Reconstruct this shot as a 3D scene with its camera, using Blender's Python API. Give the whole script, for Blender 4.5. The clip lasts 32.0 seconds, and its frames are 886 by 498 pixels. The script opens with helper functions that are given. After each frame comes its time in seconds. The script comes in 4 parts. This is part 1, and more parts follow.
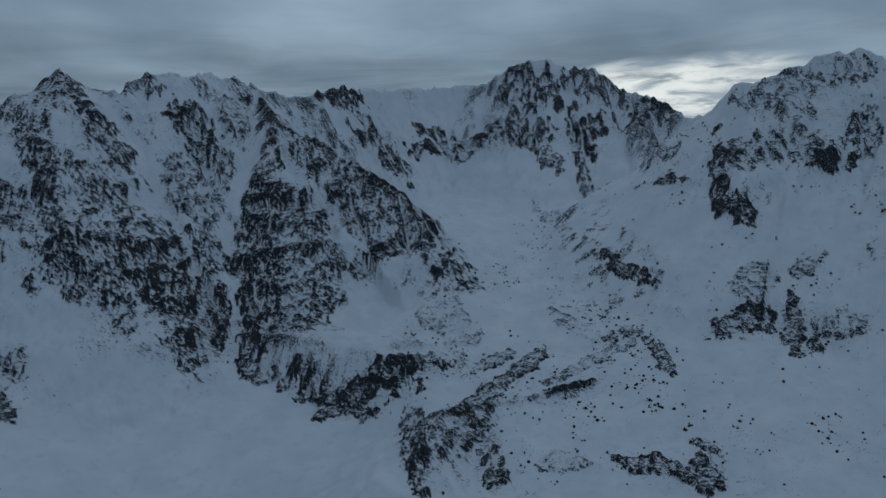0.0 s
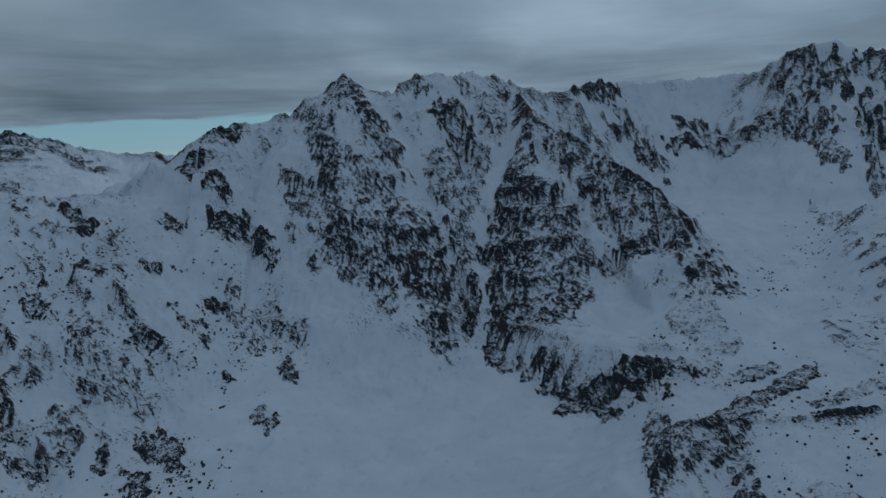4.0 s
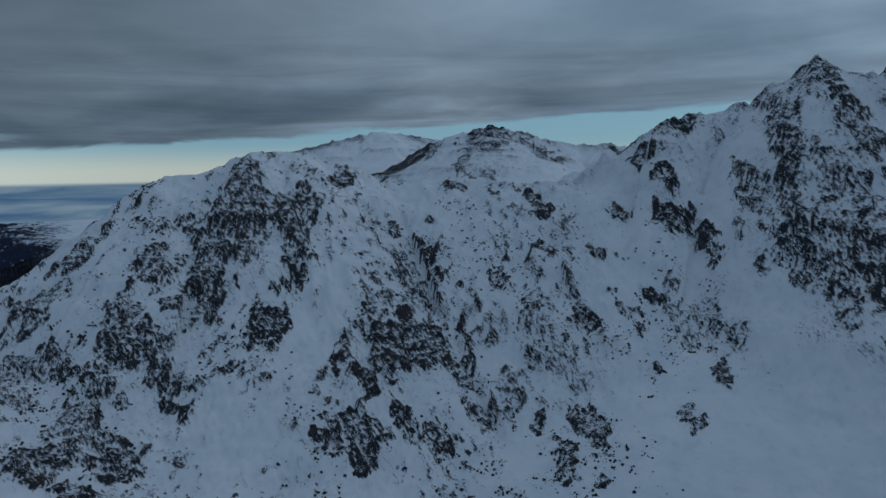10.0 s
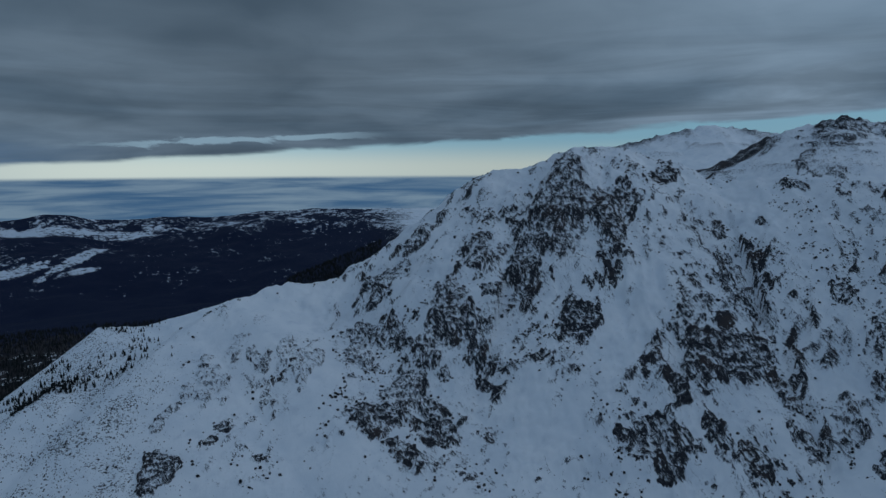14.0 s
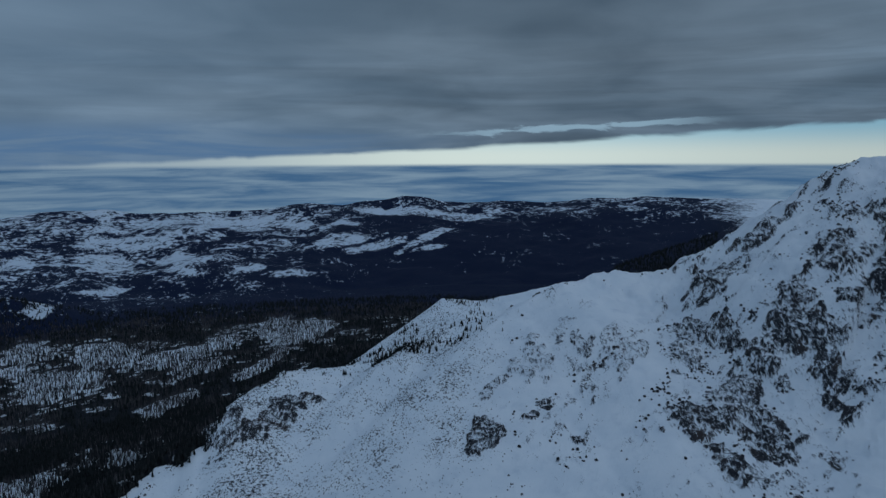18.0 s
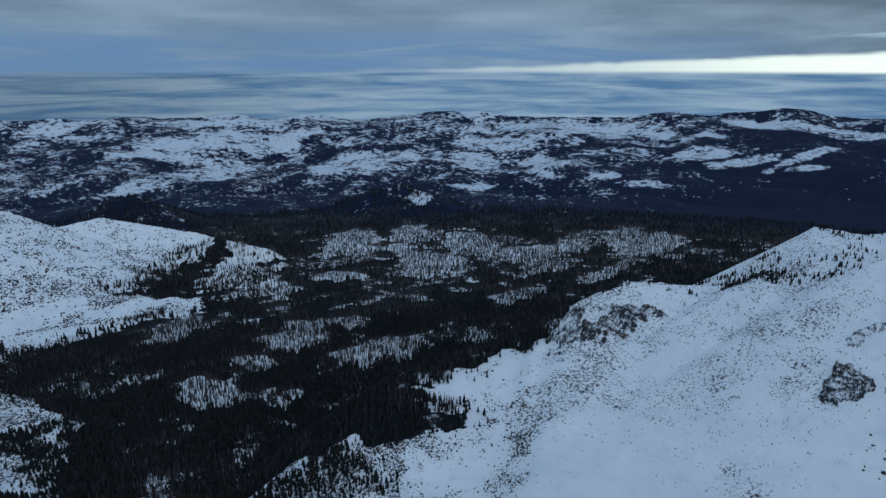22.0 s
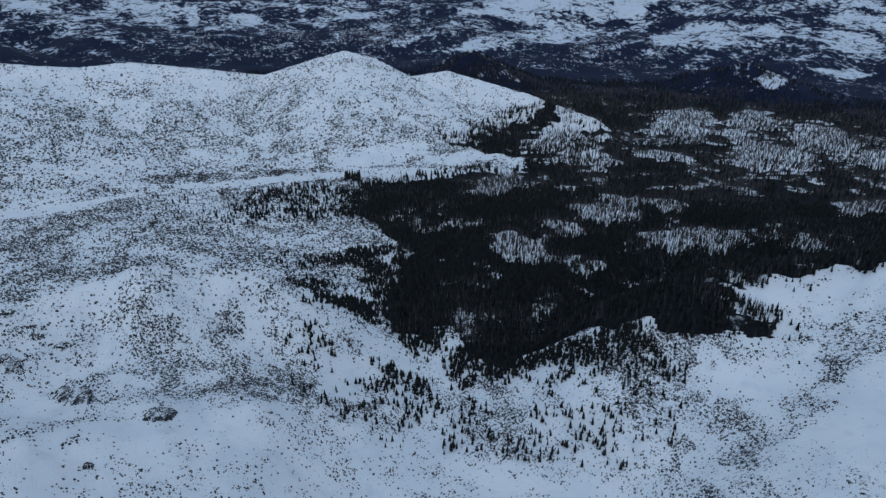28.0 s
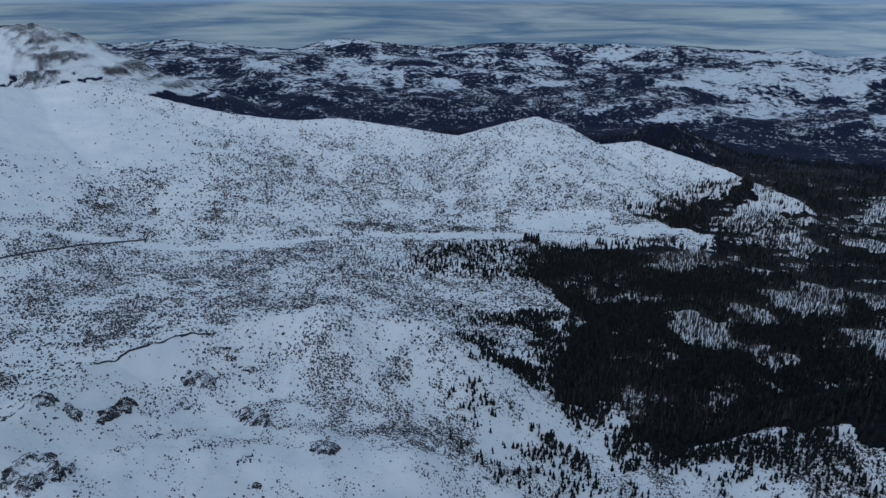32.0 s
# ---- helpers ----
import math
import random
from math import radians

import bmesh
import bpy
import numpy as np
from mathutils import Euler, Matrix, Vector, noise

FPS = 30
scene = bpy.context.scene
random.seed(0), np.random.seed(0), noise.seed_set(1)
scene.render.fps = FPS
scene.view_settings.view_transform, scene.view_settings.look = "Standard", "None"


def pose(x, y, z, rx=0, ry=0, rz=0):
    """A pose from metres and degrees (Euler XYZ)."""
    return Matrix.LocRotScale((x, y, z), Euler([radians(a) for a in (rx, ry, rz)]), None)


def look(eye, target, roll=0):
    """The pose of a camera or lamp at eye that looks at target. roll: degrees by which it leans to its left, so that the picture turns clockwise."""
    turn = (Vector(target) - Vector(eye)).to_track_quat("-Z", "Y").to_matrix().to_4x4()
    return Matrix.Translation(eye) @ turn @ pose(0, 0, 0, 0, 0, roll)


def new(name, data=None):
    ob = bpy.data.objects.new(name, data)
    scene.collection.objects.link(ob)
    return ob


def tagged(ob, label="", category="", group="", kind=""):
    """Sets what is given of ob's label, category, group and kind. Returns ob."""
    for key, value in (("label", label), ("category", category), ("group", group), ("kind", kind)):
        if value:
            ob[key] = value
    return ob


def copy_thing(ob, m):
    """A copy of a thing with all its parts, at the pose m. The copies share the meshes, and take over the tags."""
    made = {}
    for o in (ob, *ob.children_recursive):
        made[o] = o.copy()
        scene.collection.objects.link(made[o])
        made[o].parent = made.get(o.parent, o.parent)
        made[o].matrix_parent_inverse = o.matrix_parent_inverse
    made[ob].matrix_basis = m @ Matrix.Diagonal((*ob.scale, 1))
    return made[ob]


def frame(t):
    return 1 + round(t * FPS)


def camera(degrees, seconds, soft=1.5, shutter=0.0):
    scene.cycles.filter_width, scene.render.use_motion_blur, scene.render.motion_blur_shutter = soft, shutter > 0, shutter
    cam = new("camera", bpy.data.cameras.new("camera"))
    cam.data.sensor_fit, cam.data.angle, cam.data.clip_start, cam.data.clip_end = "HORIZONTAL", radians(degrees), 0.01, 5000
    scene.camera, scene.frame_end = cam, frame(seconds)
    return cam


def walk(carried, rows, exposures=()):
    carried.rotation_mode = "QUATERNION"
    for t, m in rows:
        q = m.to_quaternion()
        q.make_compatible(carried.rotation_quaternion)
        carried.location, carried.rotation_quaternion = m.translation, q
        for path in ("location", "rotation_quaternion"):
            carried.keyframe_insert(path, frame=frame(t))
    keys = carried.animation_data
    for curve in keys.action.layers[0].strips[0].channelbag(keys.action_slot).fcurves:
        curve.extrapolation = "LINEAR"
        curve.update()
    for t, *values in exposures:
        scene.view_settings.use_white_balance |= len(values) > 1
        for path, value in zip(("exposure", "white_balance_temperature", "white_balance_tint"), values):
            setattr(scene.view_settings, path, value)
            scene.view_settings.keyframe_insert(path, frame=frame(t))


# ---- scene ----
EYE = 600.0

# ---- camera: a drone that hangs in one place and turns to its left ----
cam = camera(64.18, 32.0, soft=1.45)
ROWS = [  # seconds, tilt, roll, heading
    (0, 83.21, 1.82, 0.34),
    (0.5, 83.24, 1.89, 3.04),
    (1, 83.31, 1.91, 5.90),
    (1.5, 83.35, 1.89, 8.63),
    (2, 83.40, 1.90, 11.17),
    (2.5, 83.40, 1.92, 13.67),
    (4.5, 83.40, 1.44, 22.76),
    (5, 83.41, 1.37, 25.19),
    (5.5, 83.39, 1.39, 28.08),
    (6, 83.38, 1.38, 31.34),
    (6.5, 83.36, 1.28, 34.02),
    (7, 83.38, 1.23, 36.69),
    (7.5, 83.35, 1.24, 39.50),
    (8, 83.43, 1.33, 42.53),
    (8.5, 83.43, 1.31, 45.80),
    (9, 83.43, 1.08, 49.12),
    (9.5, 83.41, 0.84, 52.37),
    (10, 83.39, 0.65, 55.56),
    (10.5, 83.38, 0.52, 58.76),
    (11, 83.33, 0.44, 61.95),
    (11.5, 83.28, 0.35, 65.10),
    (12, 83.26, 0.31, 68.19),
    (12.5, 83.25, 0.29, 71.31),
    (13, 83.22, 0.25, 74.52),
    (13.5, 83.21, 0.25, 77.73),
    (14, 83.20, 0.23, 80.96),
    (14.5, 83.21, 0.25, 84.19),
    (16.5, 83.20, 0.43, 97.03),
    (17, 83.19, 0.40, 100.33),
    (17.5, 82.79, 0.41, 103.66),
    (18, 82.29, 0.32, 107.35),
    (18.5, 81.43, 0.22, 111.13),
    (19, 80.52, 0.04, 113.80),
    (19.5, 79.58, 0.03, 115.75),
    (20, 78.65, 0.06, 119.40),
    (20.5, 77.71, 0.12, 124.73),
    (21, 76.83, 0.16, 129.24),
    (21.5, 75.93, 0.08, 132.32),
    (22, 75.01, 0.09, 135.86),
    (22.5, 74.04, 0.12, 139.42),
    (23, 73.08, 0.23, 144.37),
    (23.5, 72.22, 0.25, 147.98),
    (24, 71.29, 0.08, 148.49),
    (24.5, 70.34, 0.08, 149.49),
    (25, 69.42, 0.18, 151.69),
    (25.5, 68.49, 0.20, 155.01),
    (27.5, 64.81, 0.06, 161.38),
    (28, 64.69, 0.02, 162.60),
    (28.5, 65.07, -0.01, 163.77),
    (29, 66.20, -0.04, 165.17),
    (29.5, 67.34, -0.08, 166.83),
    (30, 68.48, -0.07, 168.55),
    (30.5, 69.18, -0.01, 170.76),
    (31, 69.69, 0.11, 173.37),
    (31.5, 69.77, 0.08, 175.73),
    (32, 69.75, 0.02, 177.85),
]
walk(cam, [(t, pose(0, 0, EYE, rx, ry, rz)) for t, rx, ry, rz in ROWS],
     exposures=[(0, 0.24, 6800, 10), (6, 0.25, 6750, 10), (13, 0.22, 6350, 10), (19, 0.50, 6250, 10), (21, 0.82, 6400, 10), (23, 1.16, 6600, 10), (25, 1.30, 6750, 13), (28, 1.20, 6900, 14), (32, 1.02, 6900, 14)])


# ---- node helpers ----
class Nodes:
    def __init__(self, tree):
        self.t = tree
        tree.nodes.clear()

    def __call__(self, kind, ins=None, **props):
        n = self.t.nodes.new(kind)
        for k, v in props.items():
            setattr(n, k, v)
        for k, v in (ins or {}).items():
            self.put(n.inputs[k], v)
        return n

    def put(self, sock, v):
        if isinstance(v, bpy.types.NodeSocket):
            self.t.links.new(v, sock)
        elif isinstance(v, bpy.types.Node):
            self.t.links.new(v.outputs[0], sock)
        elif isinstance(v, tuple) and len(v) == 3 and sock.type == "RGBA":
            sock.default_value = (*v, 1)
        else:
            sock.default_value = v

    def math(self, op, a, b=0.0, c=0.0, clamp=False):
        return self("ShaderNodeMath", {0: a, 1: b, 2: c}, operation=op, use_clamp=clamp).outputs[0]

    def ramp(self, v, a, b, lo=0.0, hi=1.0):
        return self("ShaderNodeMapRange", {0: v, 1: a, 2: b, 3: lo, 4: hi}, interpolation_type="SMOOTHSTEP").outputs[0]

    def mix(self, f, a, b):
        n = self("ShaderNodeMix", data_type="RGBA")
        self.put(n.inputs[0], f), self.put(n.inputs[6], a), self.put(n.inputs[7], b)
        return n.outputs[2]

    def noise(self, vec, scale, detail=4.0, rough=0.55, dist=0.0):
        return self("ShaderNodeTexNoise", {"Vector": vec, "Scale": scale, "Detail": detail, "Roughness": rough, "Distortion": dist}).outputs[0]


# ---- sky: a grey cloud deck, a clear strip low in the north-west, haze below the horizon ----
SUN_AZ, SUN_EL = 341.0, 9.0
world = bpy.data.worlds.new("sky")
scene.world = world
world.use_nodes = True
N = Nodes(world.node_tree)
gen = N("ShaderNodeTexCoord").outputs["Generated"]
sep = N("ShaderNodeSeparateXYZ", {0: gen})
X, Y, Z = sep.outputs
el = N.math("MULTIPLY", N.math("ARCSINE", Z), 57.2958)
west = N.math("MULTIPLY", X, -1.0)
az = N.math("MULTIPLY", N.math("ARCTAN2", west, Y), 57.2958)
az = N.math("SUBTRACT", N.math("FLOORED_MODULO", N.math("ADD", az, 90.0), 360.0), 90.0)
sky = N("ShaderNodeTexSky", sky_type="NISHITA", sun_disc=False, sun_elevation=radians(SUN_EL), sun_rotation=radians(360 - SUN_AZ), altitude=2000.0)
clear = N("ShaderNodeVectorMath", {0: sky.outputs[0], "Scale": 0.10}, operation="SCALE").outputs[0]
# cloud deck seen in perspective
depth = N.math("ADD", N.math("MAXIMUM", Z, 0.0), 0.16)
flat = N("ShaderNodeCombineXYZ", {0: N.math("DIVIDE", X, depth), 1: N.math("DIVIDE", Y, depth), 2: 0.0}).outputs[0]
big = N.noise(flat, 0.7, 3, 0.45, 0.5)
small = N.noise(flat, 2.1, 5, 0.52, 0.6)
puff = N.math("ADD", N.math("MULTIPLY", big, 0.78), N.math("MULTIPLY", small, 0.22))
toward = N("ShaderNodeVectorMath", {0: gen, 1: (-math.sin(radians(SUN_AZ)) * 0.985, math.cos(radians(SUN_AZ)) * 0.985, 0.12)}, operation="DOT_PRODUCT").outputs["Value"]
deck = N.mix(N.ramp(puff, 0.30, 0.72), (0.070, 0.109, 0.152), (0.147, 0.206, 0.268))
overhead = N.ramp(Z, 0.25, 0.9)
side = N.ramp(toward, -0.35, 0.98, 0.84, 1.75)
side = N.math("MULTIPLY", side, N.math("SUBTRACT", 1.0, N.math("MULTIPLY", N.math("MULTIPLY", N.ramp(az, 45, 85), N.ramp(az, 125, 95)), 0.22)))
bands = N.noise(N("ShaderNodeCombineXYZ", {0: N.math("MULTIPLY", az, 0.035), 1: N.math("MULTIPLY", el, 0.42), 2: 7.0}).outputs[0], 1.5, 6, 0.58, 0.7)
low_sky = N.math("MULTIPLY", N.ramp(el, 13.0, 3.0), N.ramp(az, 120, 60, 0.17, 0.32))
side = N.math("MULTIPLY", side, N.math("ADD", 1.0, N.math("MULTIPLY", low_sky, N.ramp(bands, 0.28, 0.72, -0.8, 0.9))))
side = N.math("MULTIPLY", side, N.math("SUBTRACT", 1.0, N.math("MULTIPLY", N.ramp(el, 12.0, 7.0, 0.0, 0.24), N.ramp(az, 75, 45))))
deck = N("ShaderNodeVectorMath", {0: deck, "Scale": side}, operation="SCALE").outputs[0]
deck = N.mix(N.math("MULTIPLY", N.ramp(az, 108, 140), 0.30), deck, (0.100, 0.165, 0.245))
blue_bank = N.math("MULTIPLY", N.math("MULTIPLY", N.ramp(el, 3.2, 0.8), N.ramp(az, 100, 125)), N.ramp(bands, 0.62, 0.42, 0.35, 0.95))
deck = N.mix(blue_bank, deck, (0.062, 0.122, 0.215))
deck = N.mix(overhead, deck, (0.185, 0.255, 0.345))
saz = N.math("DIVIDE", N.math("SUBTRACT", az, SUN_AZ - 360.0), 9.0)
sel = N.math("DIVIDE", N.math("SUBTRACT", el, 4.6), 2.6)
ring = N.math("ADD", N.math("ADD", N.math("MULTIPLY", saz, saz), N.math("MULTIPLY", sel, sel)), N.math("MULTIPLY", N.math("SUBTRACT", small, 0.5), 3.0))
veil = N("ShaderNodeCombineXYZ", {0: N.math("MULTIPLY", az, 0.16), 1: N.math("MULTIPLY", el, 0.75), 2: 3.0}).outputs[0]
wisps = N.noise(veil, 1.6, 6, 0.6, 0.6)
bright = N.math("MULTIPLY", N.ramp(ring, 1.6, 0.1), N.ramp(wisps, 0.36, 0.60, 0.25, 1.0))
deck = N.mix(bright, deck, (0.62, 0.68, 0.70))
# the clear strip: its upper edge climbs from the north round to the south-west
edge = N("ShaderNodeMapRange", {0: az, 1: 30.0, 2: 107.0, 3: 4.8, 4: 0.40}).outputs[0]
edge = N.math("ADD", edge, N("ShaderNodeMapRange", {0: az, 1: 107.0, 2: 138.0, 3: 0.0, 4: -1.15}).outputs[0])
wob = N.math("MULTIPLY", N.math("SUBTRACT", small, 0.5), N.ramp(az, 60, 105, 1.3, 0.45))
edge = N.math("ADD", edge, wob)
inside = N.math("MULTIPLY", N.ramp(N.math("SUBTRACT", edge, el), -0.15, 0.25), N.math("MULTIPLY", N.ramp(az, 8, 30), N.ramp(az, 146, 132)))
strip = N.mix(N.ramp(el, -0.4, 2.2), (0.46, 0.56, 0.56), (0.15, 0.35, 0.50))
strip = N.mix(0.20, strip, clear)
strip = N("ShaderNodeVectorMath", {0: strip, "Scale": N.ramp(az, 72, 102, 0.78, 1.0)}, operation="SCALE").outputs[0]
strip = N.mix(N.ramp(az, 104, 134), strip, (0.21, 0.27, 0.31))
# a thin torn slit in the deck above the strip
slit_mid = N("ShaderNodeMapRange", {0: az, 1: 86.0, 2: 110.0, 3: 2.4, 4: 1.45}).outputs[0]
slit = N.math("ADD", N.math("ABSOLUTE", N.math("SUBTRACT", el, slit_mid)), N.math("MULTIPLY", N.math("SUBTRACT", wisps, 0.5), 1.4))
slit = N.math("MULTIPLY", N.ramp(slit, 0.28, 0.05), N.math("MULTIPLY", N.ramp(az, 84, 92), N.ramp(az, 111, 102)))
deck = N.mix(N.math("MULTIPLY", slit, 0.7), deck, (0.22, 0.33, 0.41))
upper = N.mix(inside, deck, strip)
# haze sea under the horizon
band = N("ShaderNodeCombineXYZ", {0: N.math("MULTIPLY", az, 0.085), 1: N.math("MULTIPLY", el, 1.15), 2: 0.0}).outputs[0]
streak = N.noise(band, 1.2, 6, 0.6, 0.5)
haze = N.mix(N.ramp(streak, 0.30, 0.70), (0.036, 0.088, 0.168), (0.135, 0.200, 0.262))
haze = N("ShaderNodeVectorMath", {0: haze, "Scale": N.ramp(az, 132, 168, 1.0, 0.70)}, operation="SCALE").outputs[0]
air = N.mix(N.ramp(el, -1.1, -0.75), haze, upper)
N("ShaderNodeOutputWorld", {0: N("ShaderNodeBackground", {0: air, 1: 1.0}).outputs[0]})

sun = new("sun", bpy.data.lights.new("sun", "SUN"))
sun.data.energy, sun.data.angle, sun.data.color = 0.24, radians(30), (0.95, 0.97, 1.0)
sun.matrix_world = look((0, 0, 0), (math.sin(radians(SUN_AZ)) * 100, -math.cos(radians(SUN_AZ)) * 100, -30))

# ---- materials ----
def material(name):
    m = bpy.data.materials.new(name)
    m.use_nodes = True
    return m, Nodes(m.node_tree)


def finish(n, colour, rough, height=None, strength=0.4, far=1.0):
    ins = {"Base Color": colour, "Roughness": rough, "Specular IOR Level": 0.10}
    if height is not None:
        ins["Normal"] = n("ShaderNodeBump", {"Height": height, "Strength": strength, "Distance": far}).outputs[0]
    n("ShaderNodeOutputMaterial", {0: n("ShaderNodeBsdfPrincipled", ins).outputs[0]})


def rock_colours(n, pos):
    grain = n.noise(pos, 0.35, 6, 0.65)
    tone = n.noise(pos, 0.03, 3, 0.5)
    col = n.mix(n.ramp(grain, 0.3, 0.7), (0.012, 0.014, 0.019), (0.060, 0.061, 0.070))
    return n.mix(n.ramp(tone, 0.5, 0.72), col, (0.060, 0.050, 0.050)), grain


def ground_material():
    m, n = material("snow_rock_and_woodland_floor")
    geo = n("ShaderNodeNewGeometry")
    pos = geo.outputs["Position"]
    up = n("ShaderNodeSeparateXYZ", {0: geo.outputs["Normal"]}).outputs[2]
    rock = n("ShaderNodeAttribute", attribute_name="rock").outputs["Fac"]
    wood = n("ShaderNodeAttribute", attribute_name="wood").outputs["Fac"]
    scrub = n("ShaderNodeAttribute", attribute_name="scrub").outputs["Fac"]
    # far: distant land, whose colours carry a painted haze tint
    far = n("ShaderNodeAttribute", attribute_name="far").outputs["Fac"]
    plan = n("ShaderNodeAttribute", attribute_name="plan").outputs["Vector"]
    rcol, grain = rock_colours(n, pos)
    dip = (0.62, 0.30, -0.72)  # the beds dip to the south-east
    along = n("ShaderNodeVectorMath", {0: pos, 1: dip}, operation="DOT_PRODUCT").outputs["Value"]
    back = n("ShaderNodeVectorMath", {0: dip, "Scale": n.math("MULTIPLY", along, 0.66)}, operation="SCALE").outputs[0]
    tall = n("ShaderNodeVectorMath", {0: pos, 1: back}, operation="SUBTRACT").outputs[0]
    fine = n.noise(tall, 0.30, 8, 0.80, 0.6)
    mid = n.noise(tall, 0.035, 4, 0.6, 0.4)
    cover = n.math("ADD", rock, n.math("MULTIPLY", n.math("SUBTRACT", fine, 0.5), n.ramp(rock, 0.0, 0.16, 1.6, 3.8)))
    seam = n("ShaderNodeMapping", {0: tall, 2: (0.1, -0.1, 0.2), 3: (1.0, 1.0, 0.8)}).outputs[0]
    crack = n.math("ABSOLUTE", n.math("SUBTRACT", n.noise(seam, 0.21, 5, 0.62, 0.8), 0.5))
    cover = n.math("SUBTRACT", cover, n.ramp(crack, 0.030, 0.0, 0.0, 0.30))
    cover = n.math("ADD", cover, n.math("MULTIPLY", n.math("SUBTRACT", mid, 0.5), 0.6))
    bare = n.ramp(cover, 0.45, 0.50)
    drift = n.noise(pos, 0.02, 5, 0.55)
    snow = n.mix(n.ramp(drift, 0.3, 0.7), (0.72, 0.77, 0.83), (0.82, 0.85, 0.89))
    # soft shading of grooves painted into the snow as darker fall-line streaks
    fall = n("ShaderNodeMapping", {0: pos, 3: (1.0, 1.0, 0.22)}).outputs[0]
    groove_shade = n.noise(fall, 0.06, 5, 0.6, 0.3)
    snow = n.mix(n.ramp(groove_shade, 0.50, 0.74, 0.0, 0.45), snow, (0.58, 0.64, 0.72))
    tufts = n.noise(pos, 0.30, 5, 0.75)
    hillside = n.ramp(n("ShaderNodeSeparateXYZ", {0: pos}).outputs[1], -1250.0, -1500.0)
    tufts = n("ShaderNodeMix", {0: hillside, 2: tufts, 3: n.noise(pos, 0.17, 3, 0.62)}).outputs[0]
    spread = n.noise(pos, 0.022, 3, 0.5)
    low = n.ramp(n.math("ADD", n.math("MULTIPLY", n.math("MULTIPLY", scrub, n.ramp(spread, 0.38, 0.62, 0.45, 1.0)), 0.20), tufts), 0.69, 0.75)
    snow = n.mix(low, snow, (0.030, 0.032, 0.038))
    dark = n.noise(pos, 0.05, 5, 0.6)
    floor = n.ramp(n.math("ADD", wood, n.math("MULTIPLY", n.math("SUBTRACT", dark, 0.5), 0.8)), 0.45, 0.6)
    fields = n.noise(plan, 0.0026, 8, 0.70, 0.3)
    hedges = n.noise(plan, 0.016, 6, 0.80)
    patch = n.math("ADD", n.math("MULTIPLY", n.math("SUBTRACT", fields, 0.5), 2.2), n.math("MULTIPLY", n.math("SUBTRACT", hedges, 0.5), 2.6))
    distant = n.ramp(n.math("ADD", wood, patch), 0.48, 0.56)
    floor = n("ShaderNodeMix", {0: far, 2: floor, 3: distant}).outputs[0]
    # distance haze put into the colour: far snow goes dimmer and bluer
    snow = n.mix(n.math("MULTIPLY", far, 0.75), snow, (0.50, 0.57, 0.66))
    powder = n.noise(tall, 0.34, 7, 0.78, 0.5)
    dusted = n.math("MULTIPLY", n.ramp(n.math("ADD", powder, n.math("MULTIPLY", n.math("SUBTRACT", rock, 0.5), -0.34)), 0.46, 0.60), 0.58)
    rcol = n.mix(dusted, rcol, (0.46, 0.51, 0.58))
    col = n.mix(bare, snow, rcol)
    # near wood floor near-black; far woods navy, haze painted into their colour
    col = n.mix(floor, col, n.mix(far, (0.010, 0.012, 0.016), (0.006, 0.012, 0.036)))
    h = n.math("ADD", n.math("MULTIPLY", bare, 0.6), n.math("MULTIPLY", fine, 1.3))
    finish(n, col, 0.8, h, 0.6, 2.0)
    return m


def plain_material(name, dark, light, scale, rough=0.85):
    m, n = material(name)
    pos = n("ShaderNodeNewGeometry").outputs["Position"]
    tone = n("ShaderNodeNewGeometry").outputs["Random Per Island"]
    v = n.math("ADD", n.math("MULTIPLY", n.noise(pos, scale, 4, 0.6), 0.7), n.math("MULTIPLY", tone, 0.3))
    finish(n, n.mix(n.ramp(v, 0.3, 0.75), dark, light), rough)
    return m


M_NEEDLES = plain_material("dark_spruce_needles", (0.009, 0.011, 0.012), (0.026, 0.029, 0.030), 0.8)
M_BARK = plain_material("spruce_bark", (0.03, 0.026, 0.024), (0.07, 0.06, 0.055), 1.5)
M_TWIGS = plain_material("bare_grey_twigs", (0.036, 0.033, 0.036), (0.095, 0.088, 0.092), 0.6)
M_PINE = plain_material("dwarf_pine_needles", (0.036, 0.037, 0.043), (0.115, 0.113, 0.118), 0.5)
M_GROUND = ground_material()


# ---- noise on arrays ----
def lattice(ix, iy, seed):
    h = (ix.astype(np.int64) * 374761393 + iy.astype(np.int64) * 668265263 + seed * 1442695041) & 0xFFFFFFFF
    h = ((h ^ (h >> 13)) * 1274126177) & 0xFFFFFFFF
    return ((h ^ (h >> 16)) & 0xFFFF) / 65535.0


def vnoise(x, y, seed=0):
    ix, iy = np.floor(x), np.floor(y)
    fx, fy = x - ix, y - iy
    fx, fy = fx * fx * fx * (fx * (fx * 6 - 15) + 10), fy * fy * fy * (fy * (fy * 6 - 15) + 10)
    a, b = lattice(ix, iy, seed), lattice(ix + 1, iy, seed)
    c, d = lattice(ix, iy + 1, seed), lattice(ix + 1, iy + 1, seed)
    return (a + (b - a) * fx) * (1 - fy) + (c + (d - c) * fx) * fy


def fbm(x, y, size, octaves=4, seed=0, gain=0.5):
    total, amp, norm = 0, 1.0, 0.0
    for o in range(octaves):
        k = 2.03 ** o / size
        ca, sa = math.cos(o * 0.7), math.sin(o * 0.7)
        total = total + amp * vnoise((x * ca - y * sa) * k + o * 17.3, (x * sa + y * ca) * k + o * 9.1, seed + o)
        norm, amp = norm + amp, amp * gain
    return total / norm


